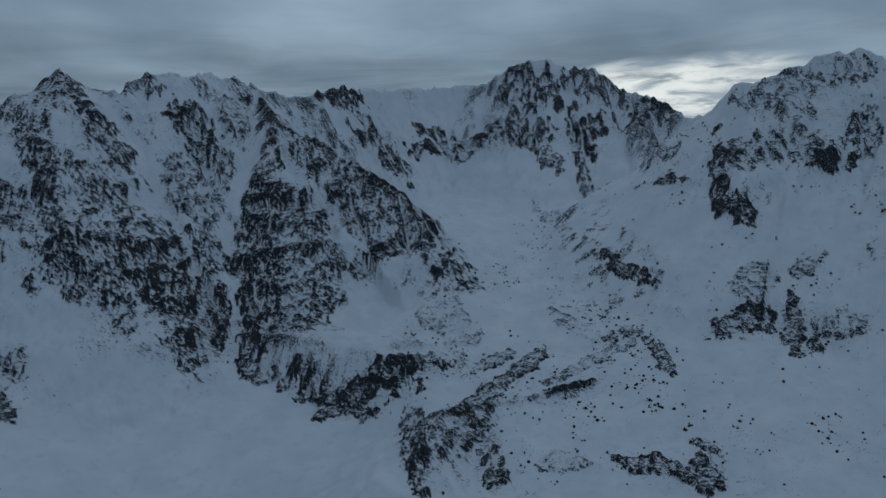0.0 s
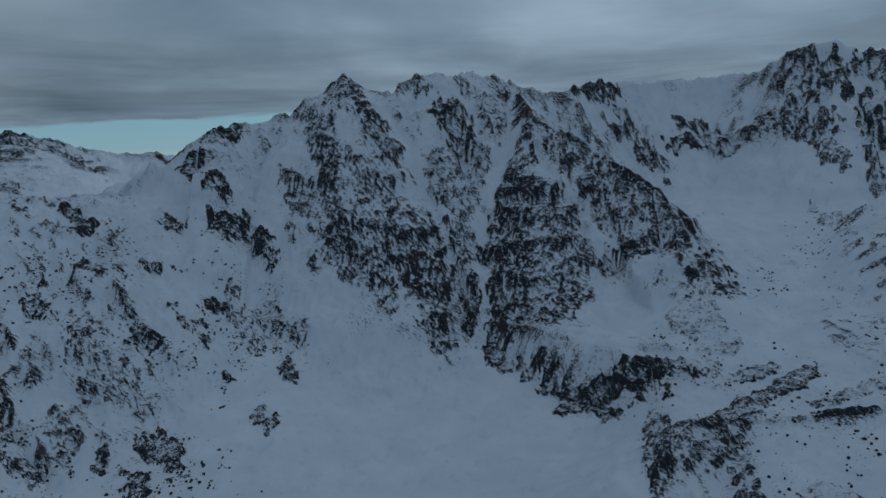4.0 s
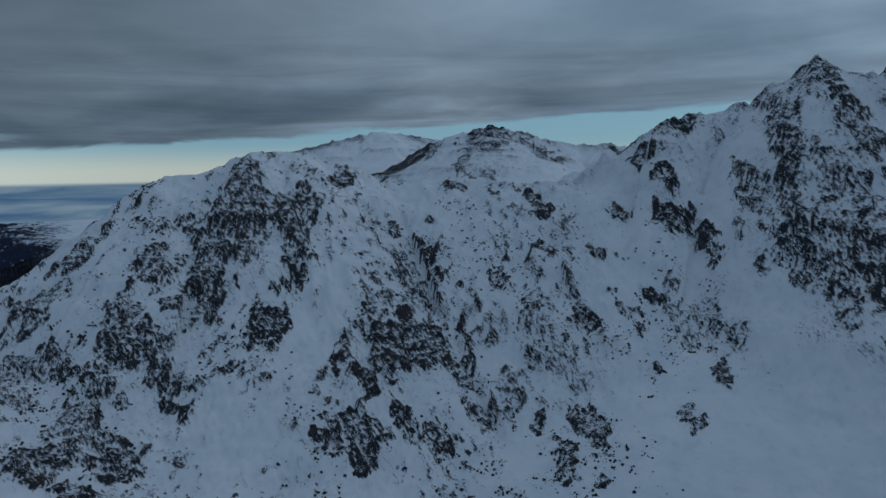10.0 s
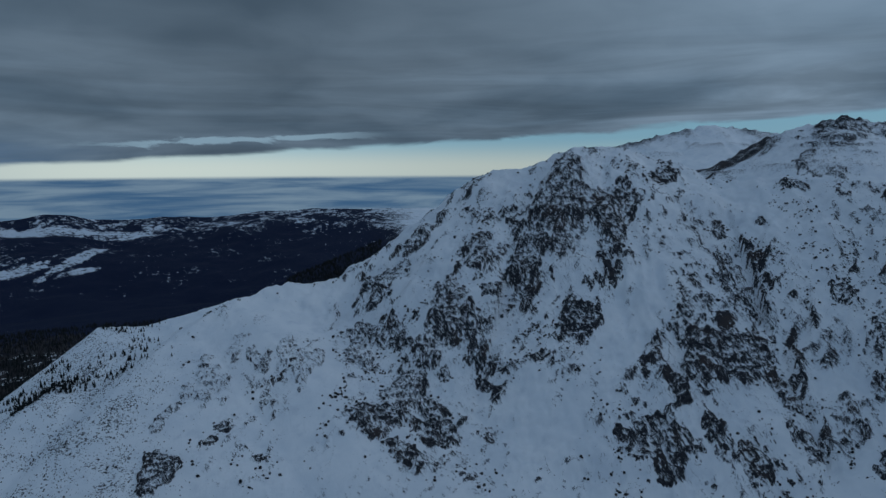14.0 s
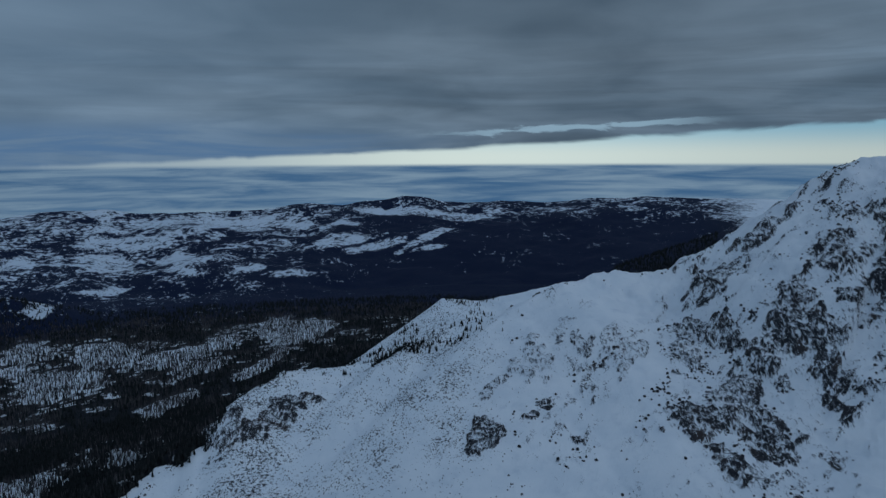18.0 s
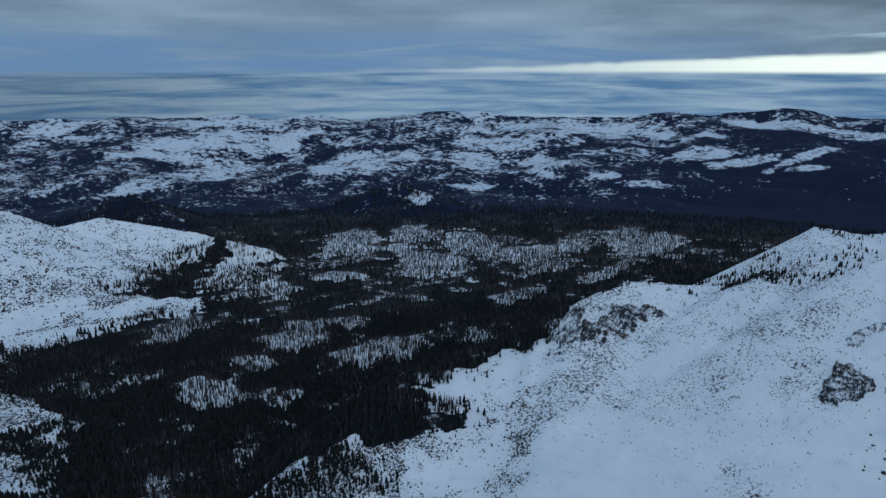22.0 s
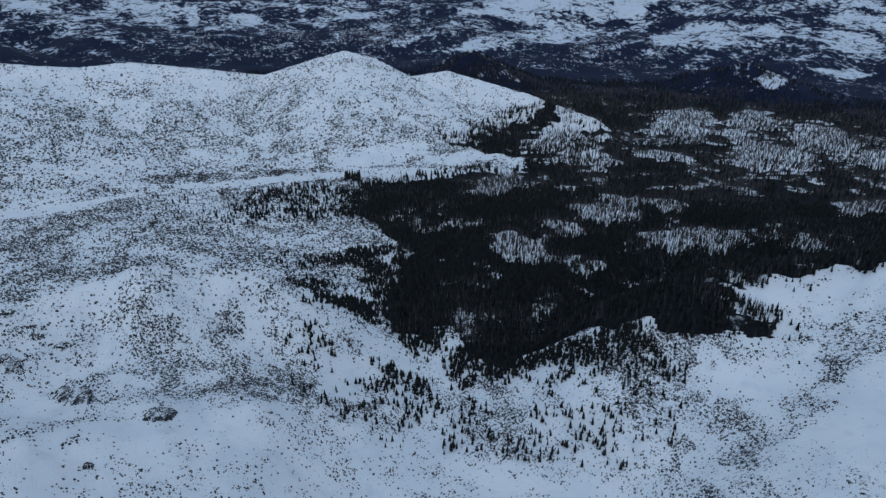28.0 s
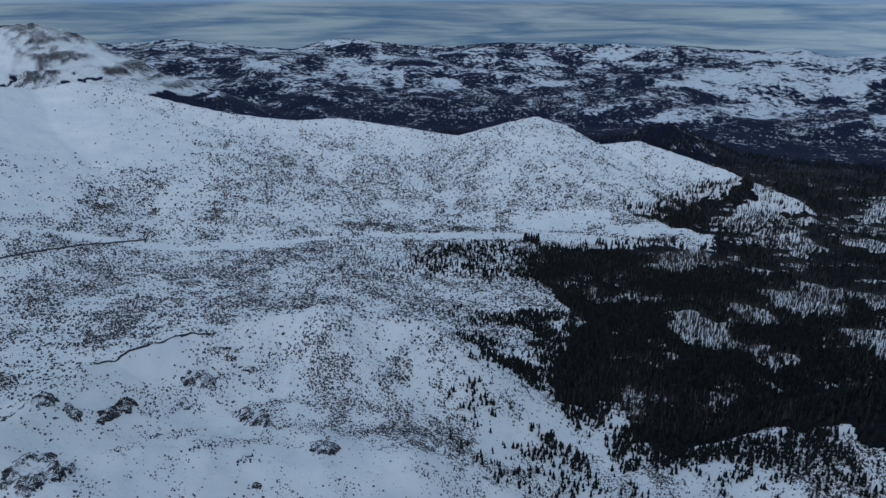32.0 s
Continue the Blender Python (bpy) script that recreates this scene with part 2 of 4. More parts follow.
def ridged(x, y, size, octaves=4, seed=0, gain=0.55):
    total, amp, norm = 0, 1.0, 0.0
    for o in range(octaves):
        k = 2.07 ** o / size
        ca, sa = math.cos(o * 0.9), math.sin(o * 0.9)
        v = vnoise((x * ca - y * sa) * k + o * 7.7, (x * sa + y * ca) * k + o * 3.3, seed + o)
        total = total + amp * (1 - np.abs(2 * v - 1))
        norm, amp = norm + amp, amp * gain
    return total / norm


def step(a, b, v):
    t = np.clip((v - a) / (b - a), 0, 1)
    return t * t * (3 - 2 * t)


def smax(a, b, k):
    h = np.clip(0.5 + 0.5 * (a - b) / k, 0, 1)
    return b + (a - b) * h + k * h * (1 - h)


def polar(az, r):
    return -r * np.sin(np.radians(az)), r * np.cos(np.radians(az))


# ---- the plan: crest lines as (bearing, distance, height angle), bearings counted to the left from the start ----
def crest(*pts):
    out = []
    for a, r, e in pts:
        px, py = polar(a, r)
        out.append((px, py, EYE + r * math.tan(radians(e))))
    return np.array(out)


class Ridge:
    """A crest with its two flanks: steep at the top for some metres, then easier."""

    def __init__(self, line, right, left, rock=0.0, reach=250.0, jag=5.0, rib=0.25, relief=0.0):
        self.line, self.right, self.left = line, right, left
        self.rock, self.reach, self.jag, self.rib, self.relief = rock, reach, jag, rib, relief

    def height(self, x, y, seed):
        h, d, side, along = np.full(x.shape, -1e3), np.full(x.shape, 1e4), np.zeros(x.shape), np.zeros(x.shape)
        lo, hi = self.line.min(0) - 1000, self.line.max(0) + 1000
        m = (x > lo[0]) & (x < hi[0]) & (y > lo[1]) & (y < hi[1])
        if m.any():
            h[m], d[m], side[m], along[m] = self.near(x[m], y[m], seed)
        return h, d, side, along

    def near(self, x, y, seed):
        best = np.full(x.shape, -1e9)
        d, side, along, drop = np.zeros(x.shape), np.zeros(x.shape), np.zeros(x.shape), np.zeros(x.shape)
        run = 0.0
        for p, q in zip(self.line[:-1], self.line[1:]):
            dx, dy = q[0] - p[0], q[1] - p[1]
            n = math.hypot(dx, dy)
            t = np.clip(((x - p[0]) * dx + (y - p[1]) * dy) / (n * n), 0, 1)
            ex, ey = x - p[0] - t * dx, y - p[1] - t * dy
            e = np.hypot(ex, ey)
            turn = np.clip(0.5 + 0.75 * (dx * ey - dy * ex) / n / np.maximum(e, 1.0), 0, 1)
            fall = 0
            for share, (steep, width, easy) in ((turn, self.left), (1 - turn, self.right)):
                fall = fall + share * (easy * e + (steep - easy) * width * (1 - np.exp(-e / width)))
            cand = p[2] + t * (q[2] - p[2]) - fall
            m = cand > best
            best, d, drop = np.where(m, cand, best), np.where(m, e, d), np.where(m, fall, drop)
            side, along = np.where(m, turn - 0.5, side), np.where(m, run + t * n, along)
            run += n
        zc = best + drop
        warp = 25 * (fbm(x, y, 90, 2, seed + 3) - 0.5)
        ribs = ridged(along + warp, d * 0.22, 95, 3, seed) - 0.55
        drop = drop - np.minimum(drop, 170) * self.rib * ribs * np.clip(d / 60, 0, 1) * np.exp(-np.maximum(d - 250, 0) / 120)
        z = zc - drop + self.jag * (fbm(along, d, 16, 3, seed + 9) - 0.5) * 2 * np.exp(-d / 130)
        if self.relief:
            m = d < self.reach * 1.15
            if m.any():
                aa, dd, ww = along[m], d[m], warp[m]
                q = ridged(aa + 0.45 * dd + ww, 0.30 * dd, 46, 2, seed + 21) - 0.5
                q = q + 0.55 * (ridged(aa - 0.30 * dd + ww, 0.38 * dd, 19, 2, seed + 23) - 0.5)
                q = q + 0.30 * (ridged(x[m], y[m], 9, 2, seed + 25) - 0.5)
                z[m] = z[m] + self.relief * q * (0.25 + 0.75 * np.clip(dd / 70, 0, 1)) * (1 - step(self.reach * 0.8, self.reach * 1.15, dd))
        if self.rock > 0.15:
            side = ridged(along + 0.25 * d + 1.3 * warp, 0.16 * d, 120, 2, seed + 31) - 0.56
        return z, d, side, along


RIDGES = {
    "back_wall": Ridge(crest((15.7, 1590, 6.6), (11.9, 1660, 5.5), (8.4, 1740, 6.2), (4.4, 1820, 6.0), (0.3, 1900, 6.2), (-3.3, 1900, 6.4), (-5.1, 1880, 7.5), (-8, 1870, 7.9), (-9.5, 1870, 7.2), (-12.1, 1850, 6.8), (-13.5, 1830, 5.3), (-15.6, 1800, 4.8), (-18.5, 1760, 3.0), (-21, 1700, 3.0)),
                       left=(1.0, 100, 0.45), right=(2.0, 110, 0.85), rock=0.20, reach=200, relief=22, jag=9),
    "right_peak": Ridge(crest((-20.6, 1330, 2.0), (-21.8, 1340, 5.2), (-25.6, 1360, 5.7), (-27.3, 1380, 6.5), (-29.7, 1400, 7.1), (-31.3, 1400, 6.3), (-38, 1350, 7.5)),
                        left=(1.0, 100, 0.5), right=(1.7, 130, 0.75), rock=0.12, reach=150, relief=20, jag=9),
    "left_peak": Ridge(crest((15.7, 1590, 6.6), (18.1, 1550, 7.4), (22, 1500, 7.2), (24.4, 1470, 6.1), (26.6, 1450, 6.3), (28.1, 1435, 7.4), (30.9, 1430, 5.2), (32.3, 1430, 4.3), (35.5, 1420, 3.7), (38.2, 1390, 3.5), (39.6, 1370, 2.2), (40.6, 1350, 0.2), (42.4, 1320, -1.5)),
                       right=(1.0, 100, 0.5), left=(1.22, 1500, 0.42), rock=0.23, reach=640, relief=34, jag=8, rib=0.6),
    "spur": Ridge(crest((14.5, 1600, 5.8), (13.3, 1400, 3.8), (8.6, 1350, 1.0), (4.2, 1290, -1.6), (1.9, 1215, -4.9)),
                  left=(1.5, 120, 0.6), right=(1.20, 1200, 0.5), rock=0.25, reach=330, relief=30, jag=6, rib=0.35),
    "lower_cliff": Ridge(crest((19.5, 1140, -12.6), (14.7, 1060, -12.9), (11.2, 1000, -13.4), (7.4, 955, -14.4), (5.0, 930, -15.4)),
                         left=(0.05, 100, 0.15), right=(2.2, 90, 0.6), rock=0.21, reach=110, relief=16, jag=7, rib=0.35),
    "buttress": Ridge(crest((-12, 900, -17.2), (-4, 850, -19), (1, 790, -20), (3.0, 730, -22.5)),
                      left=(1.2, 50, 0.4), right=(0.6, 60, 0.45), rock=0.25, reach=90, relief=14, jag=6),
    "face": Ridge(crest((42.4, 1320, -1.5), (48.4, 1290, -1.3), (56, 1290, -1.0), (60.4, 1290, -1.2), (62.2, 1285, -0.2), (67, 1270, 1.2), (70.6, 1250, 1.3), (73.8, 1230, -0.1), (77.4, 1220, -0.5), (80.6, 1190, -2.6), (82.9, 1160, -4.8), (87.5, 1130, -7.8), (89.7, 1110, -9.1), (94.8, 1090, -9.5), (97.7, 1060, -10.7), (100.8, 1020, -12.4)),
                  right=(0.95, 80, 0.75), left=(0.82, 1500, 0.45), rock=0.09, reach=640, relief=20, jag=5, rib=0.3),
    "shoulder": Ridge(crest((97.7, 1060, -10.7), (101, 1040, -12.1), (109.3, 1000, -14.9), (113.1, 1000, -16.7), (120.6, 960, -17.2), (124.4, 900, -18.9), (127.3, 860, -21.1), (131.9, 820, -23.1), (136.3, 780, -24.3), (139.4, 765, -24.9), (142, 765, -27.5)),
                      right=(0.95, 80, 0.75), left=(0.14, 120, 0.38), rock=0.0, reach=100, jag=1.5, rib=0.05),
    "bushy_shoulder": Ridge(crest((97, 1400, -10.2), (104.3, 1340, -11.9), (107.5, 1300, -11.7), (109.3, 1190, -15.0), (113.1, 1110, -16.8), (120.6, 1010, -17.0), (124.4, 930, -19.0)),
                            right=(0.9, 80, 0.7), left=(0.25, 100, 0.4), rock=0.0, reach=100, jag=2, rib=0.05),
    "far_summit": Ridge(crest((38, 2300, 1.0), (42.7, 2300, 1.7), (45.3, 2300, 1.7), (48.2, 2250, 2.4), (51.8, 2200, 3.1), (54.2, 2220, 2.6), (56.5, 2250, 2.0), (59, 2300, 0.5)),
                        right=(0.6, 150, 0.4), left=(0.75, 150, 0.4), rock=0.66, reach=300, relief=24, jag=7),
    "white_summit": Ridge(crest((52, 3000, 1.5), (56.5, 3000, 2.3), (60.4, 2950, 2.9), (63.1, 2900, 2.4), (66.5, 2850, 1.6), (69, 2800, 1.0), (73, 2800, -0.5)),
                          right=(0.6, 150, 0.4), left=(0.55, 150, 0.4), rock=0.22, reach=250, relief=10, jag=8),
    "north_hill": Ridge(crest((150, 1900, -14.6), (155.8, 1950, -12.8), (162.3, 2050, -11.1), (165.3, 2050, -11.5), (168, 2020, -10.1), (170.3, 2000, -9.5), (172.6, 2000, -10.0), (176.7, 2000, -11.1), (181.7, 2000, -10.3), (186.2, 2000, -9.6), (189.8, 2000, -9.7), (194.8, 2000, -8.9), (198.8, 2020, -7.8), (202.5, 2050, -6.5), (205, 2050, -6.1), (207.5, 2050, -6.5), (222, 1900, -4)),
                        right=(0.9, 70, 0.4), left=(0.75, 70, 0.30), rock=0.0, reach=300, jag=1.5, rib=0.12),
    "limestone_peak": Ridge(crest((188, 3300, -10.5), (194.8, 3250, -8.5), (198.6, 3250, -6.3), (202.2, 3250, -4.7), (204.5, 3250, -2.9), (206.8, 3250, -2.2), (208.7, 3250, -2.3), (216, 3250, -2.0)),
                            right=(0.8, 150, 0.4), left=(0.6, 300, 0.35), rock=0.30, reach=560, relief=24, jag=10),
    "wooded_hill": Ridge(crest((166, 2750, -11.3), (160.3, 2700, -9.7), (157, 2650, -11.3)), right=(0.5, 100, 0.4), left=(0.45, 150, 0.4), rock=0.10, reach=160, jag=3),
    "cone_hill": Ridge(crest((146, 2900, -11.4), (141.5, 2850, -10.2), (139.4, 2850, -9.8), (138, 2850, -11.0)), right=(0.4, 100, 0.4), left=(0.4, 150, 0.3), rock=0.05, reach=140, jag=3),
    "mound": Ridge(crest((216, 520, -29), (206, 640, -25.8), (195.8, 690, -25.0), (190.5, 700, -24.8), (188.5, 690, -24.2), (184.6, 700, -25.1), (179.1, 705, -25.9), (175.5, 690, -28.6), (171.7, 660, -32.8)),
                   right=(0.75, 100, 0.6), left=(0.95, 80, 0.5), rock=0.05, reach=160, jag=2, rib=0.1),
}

RINGS = [0, 300, 500, 700, 850, 1000, 1300, 1600, 2000, 2600, 3300, 4000, 4900]
LEVELS_SOUTH = {  # ground level along a bearing at each ring
    -40: [150, 200, 260, 280, 310, 350, 420, 420, 420, 420, 420, 420, 420],
    -20: [150, 180, 220, 265, 310, 360, 440, 520, 520, 450, 420, 420, 420],
    -6: [150, 170, 205, 260, 300, 345, 430, 500, 560, 450, 420, 420, 420],
    1: [150, 165, 195, 245, 290, 350, 470, 520, 560, 450, 420, 420, 420],
    9: [150, 160, 180, 215, 245, 300, 400, 450, 450, 420, 400, 400, 400],
    25: [150, 160, 180, 205, 240, 285, 360, 420, 420, 420, 400, 400, 400],
    35: [150, 160, 180, 215, 270, 320, 400, 420, 420, 420, 400, 400, 400],
    60: [150, 160, 180, 215, 240, 270, 320, 380, 400, 400, 300, 250, 300],
}
LEVELS_NORTH = {
    85: [150, 165, 190, 225, 240, 260, 260, 220, 150, 80, 30, 120, 315],
    105: [150, 180, 230, 262, 262, 240, 200, 150, 80, 30, -30, 90, 285],
    125: [150, 185, 225, 235, 215, 180, 140, 110, 60, 20, -20, 80, 255],
    145: [150, 150, 150, 135, 125, 120, 105, 85, 50, 20, -10, 60, 250],
    165: [150, 160, 165, 150, 140, 130, 110, 90, 60, 30, 20, 80, 250],
    190: [150, 220, 250, 200, 165, 150, 125, 100, 80, 60, 60, 130, 270],
    215: [150, 260, 290, 220, 185, 170, 150, 130, 120, 120, 120, 200, 330],
    270: [150, 280, 330, 330, 330, 350, 380, 400, 400, 400, 400, 400, 400],
}


def base_level(az, r):
    table = {**LEVELS_SOUTH, **LEVELS_NORTH}
    keys = sorted(table)
    keys = keys + [keys[0] + 360]
    vals = np.array([table[k] for k in keys[:-1]] + [table[keys[0]]], float)
    ring = np.array(RINGS, float)
    a = np.mod(az + 40, 360) - 40
    ia = np.clip(np.searchsorted(keys, a, "right") - 1, 0, len(keys) - 2)
    k = np.array(keys, float)
    fa = (a - k[ia]) / (k[ia + 1] - k[ia])
    fa = fa * fa * (3 - 2 * fa)
    ir = np.clip(np.searchsorted(ring, r, "right") - 1, 0, len(ring) - 2)
    fr = np.clip((r - ring[ir]) / (ring[ir + 1] - ring[ir]), 0, 1)
    lo = vals[ia, ir] * (1 - fr) + vals[ia, ir + 1] * fr
    hi = vals[ia + 1, ir] * (1 - fr) + vals[ia + 1, ir + 1] * fr
    return lo * (1 - fa) + hi * fa


def bearing(x, y):
    return np.mod(np.degrees(np.arctan2(-x, y)) + 90, 360) - 90


COULOIRS = [  # smooth snow between the rocks: bearing, distance, half length, half width, turn
    (64.9, 985, 176, 24, 70), (70.3, 830, 76, 23, 73), (34.7, 852, 142, 70, -50), (58.7, 1249, 87, 52, 21), (30.2, 1083, 78, 45, -88), (49.1, 843, 79, 22, 84),
    (74.9, 856, 50, 14, 65), (56.3, 1190, 69, 35, -29), (91.8, 840, 182, 27, 77), (73.7, 810, 88, 27, 76), (67.7, 945, 98, 19, 73), (92.0, 1028, 123, 35, 48),
]
SNOWFIELDS = [  # smooth snow between the rocks: bearing, distance, half length, half width, turn
    (16.1, 1324, 138, 17, 67), (23.3, 1347, 66, 32, -60), (5.1, 1113, 68, 30, -14), (15.1, 1153, 33, 10, -20), (8.4, 1003, 57, 46, -69), (28.3, 1328, 27, 15, -73),
    (25.3, 1403, 57, 23, -71), (20.5, 1236, 53, 18, -39), (-3.5, 1443, 220, 124, 89), (-19.1, 1136, 105, 57, -43), (-27.6, 1159, 87, 48, -5), (22.8, 949, 183, 77, -33),
    (12.0, 783, 136, 46, -47), (32.5, 1125, 66, 33, -89),
]


def spot(x, y, a, d, long, wide, turn):
    """Distance from the middle of a patch, 1 at its rim; turn is counted from the line across the view."""
    cx, cy = polar(a, d)
    q = radians(a + turn)
    return np.hypot(((x - cx) * math.cos(q) + (y - cy) * math.sin(q)) / long, ((y - cy) * math.cos(q) - (x - cx) * math.sin(q)) / wide)


def smooth_snow(x, y):
    """1 in the couloirs and open snowfields, 0 elsewhere."""
    out = np.zeros(x.shape)
    torn = 0.7 * (fbm(x, y, 30, 3, 61) - 0.5)
    for c in COULOIRS + SNOWFIELDS:
        out = np.maximum(out, 1 - step(0.6, 1.05, spot(x, y, *c) + torn))
    return out


def terrain(x, y):
    """Height of the ground, and how rocky it is."""
    r, az = np.hypot(x, y), bearing(x, y)
    z = base_level(az, r)
    z = z + 26 * (fbm(x, y, 75, 3, 6) - 0.5) * step(164, 176, az) * step(330, 420, r) * (1 - step(600, 700, r))
    z = z + 14 * (fbm(x, y, 170, 4, 5) - 0.5) * step(200, 500, r) * (1 - 0.6 * step(1500, 2500, r))
    far = step(2600, 3600, r) * step(84, 100, az) * (1 - step(230, 250, az))
    z = z + far * 110 * (fbm(x, y, 430, 4, 31, 0.4) - 0.47)
    rock = np.zeros(x.shape)
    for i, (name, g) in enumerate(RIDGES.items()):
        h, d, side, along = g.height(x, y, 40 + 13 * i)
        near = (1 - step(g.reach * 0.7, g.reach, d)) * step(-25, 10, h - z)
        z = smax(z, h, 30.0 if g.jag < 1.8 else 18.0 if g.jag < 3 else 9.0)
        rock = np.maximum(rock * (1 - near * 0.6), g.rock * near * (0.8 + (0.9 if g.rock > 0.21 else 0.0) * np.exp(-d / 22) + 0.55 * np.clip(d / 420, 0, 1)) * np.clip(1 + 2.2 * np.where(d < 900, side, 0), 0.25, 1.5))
    rock = rock * (1 - 0.5 * step(31, 38, az) * (1 - step(46, 52, az)))
    crag = ridged(x, y, 34, 4, 77)
    patch = fbm(x, y, 120, 3, 55)
    rock = 0.78 * rock * (0.45 + 1.15 * step(0.36, 0.64, patch))
    rock = rock + (0.20 - 0.12 * (1 - step(0, 8, az))) * step(0.46, 0.64, patch) * step(600, 700, r) * (1 - step(1300, 1500, r)) * (1 - step(2, 6, az) * (1 - step(40, 46, az))) * (1 - step(98, 108, az))
    on_face = step(640, 740, r) * (1 - step(1260, 1330, r)) * step(40, 46, az) * (1 - step(96, 106, az))
    u = np.radians(az) * 950 + (0.55 * step(60, 74, az) - 0.22) * (r - 1000)
    ribs = step(0.56, 0.68, fbm(x, y, 26, 4, 57)) * step(0.42, 0.58, fbm(x, y, 120, 2, 59))
    flecks = step(0.52, 0.63, fbm(u, 0.6 * r, 9, 3, 58)) * step(0.38, 0.54, fbm(u, 0.4 * r, 60, 2, 60))
    rock = rock * (1 - 0.55 * on_face) + on_face * (0.34 * ribs + 0.42 * flecks)
    rock = rock + 0.30 * flecks * step(0.03, 0.10, rock) * (1 - step(34, 42, az)) * step(950, 1050, r) * (1 - step(1600, 1700, r))
    corrie = (1 - step(2, 7, az)) * step(-60, -40, az) * step(600, 680, r) * (1 - step(1250, 1400, r))
    rock = (rock + 0.20 * corrie * flecks) * (1 - 0.85 * smooth_snow(x, y))
    z = z + np.clip(rock, 0, 0.7) * 14 * (crag - 0.5) + 1.0 * (fbm(x, y, 14, 2, 91) - 0.5)
    return z, rock


# ---- woods, clearings and scrub on the plan ----
CLEARINGS = [  # thin snowy clearings: bearing, distance, half length, half width, turn
    (156.3, 998, 76, 50, 86), (147.8, 1252, 101, 64, 89), (142.0, 1116, 85, 66, 53), (157.9, 1352, 75, 55, 47), (152.5, 1787, 144, 92, 84), (143.6, 2175, 212, 92, 73),
    (139.0, 2304, 265, 77, 89), (136.6, 1839, 231, 114, 90), (133.6, 2096, 300, 77, -85), (128.9, 1960, 197, 84, 69), (127.4, 1774, 148, 74, 77), (144.9, 1716, 74, 65, -2),
    (121.0, 2298, 296, 62, 85), (118.8, 2239, 265, 97, 86),
]
FAR_CLEARINGS = [  # the same, smaller or farther
    (129.2, 1406, 96, 39, 71), (132.8, 1122, 72, 31, -84), (124.8, 2150, 122, 44, 87), (143.8, 1301, 60, 39, 80), (151.4, 1617, 82, 81, 48),
    (152.2, 1123, 49, 39, 83), (148.7, 987, 15, 14, -89), (122.0, 1735, 251, 31, 75),
]
WOOD_EDGE = [  # the forest's outline: bearing, distance
    (167.6, 702), (168.1, 802), (166.5, 994), (168.1, 1094), (169.8, 1150), (170.8, 1200), (168.7, 1326), (165.9, 1386), (163.1, 1440), (160.2, 1490),
    (156.4, 1518), (156.0, 1614), (160.2, 1618), (163.3, 1642), (160.9, 1774), (158.1, 1886), (155.3, 1930), (154, 2080), (175, 2150), (205, 2300), (205, 2750), (185, 2900),
    (80, 2900), (84, 1700), (100, 1420), (112, 1420), (120.9, 1600), (122.3, 1480), (124.9, 1300), (126.0, 874), (129.6, 838), (134.0, 794), (139.2, 750), (138.7, 738), (134.5, 730),
    (134.1, 698), (138.5, 674), (142.0, 672), (145.5, 664), (149.8, 670), (154.6, 678), (157.3, 656), (159.3, 666), (160.8, 710), (159.6, 758), (163.2, 738), (165.7, 706)]


def woods(x, y):
    """Whether a place lies in the forest, and how far clearings thin it."""
    r, az = np.hypot(x, y), bearing(x, y)
    ragged = 3.4 * (fbm(x, y, 34, 3, 8) - 0.5) + 2.4 * (fbm(x, y, 150, 2, 18) - 0.5)
    pa, pr = az + 0.8 * ragged, r + 16 * ragged
    odd = np.zeros(x.shape, bool)
    for (a0, r0), (a1, r1) in zip(WOOD_EDGE, WOOD_EDGE[1:] + WOOD_EDGE[:1]):
        if r0 != r1:
            odd ^= ((r0 > pr) != (r1 > pr)) & (pa < a0 + (pr - r0) * (a1 - a0) / (r1 - r0))
    inside = odd.astype(float)
    thin = np.zeros(x.shape)
    torn = 2.2 * (fbm(x, y, 60, 5, 21, 0.6) - 0.5)
    for c in CLEARINGS + FAR_CLEARINGS:
        thin = np.maximum(thin, 1 - step(0.65, 1.3, spot(x, y, *c) + torn))
    thin = np.maximum(thin, 0.45 * step(0.60, 0.68, fbm(x, y, 130, 3, 29)) * step(1200, 1600, r))
    thin = np.maximum(thin, 0.5 * step(0.58, 0.70, fbm(x, y, 48, 4, 33)))
    return inside, thin


CLEAN_SNOW = [  # slopes and strips without scrub: bearing, distance, half length, half width, turn
    (205.5, 655, 90, 50, 0), (194.2, 499, 49, 10, 0), (196.8, 551, 31, 25, -50), (202.9, 1820, 283, 166, -6), (208.7, 1512, 161, 85, 75), (168.0, 1544, 152, 58, 28),
    (160.7, 1569, 136, 35, 28), (172.6, 598, 59, 25, 75), (197.5, 1346, 360, 20, 5), (177.0, 1415, 241, 38, 6), (133.2, 623, 53, 36, 46), (123.5, 580, 85, 42, 42),
    (131.5, 761, 67, 15, 44),
]


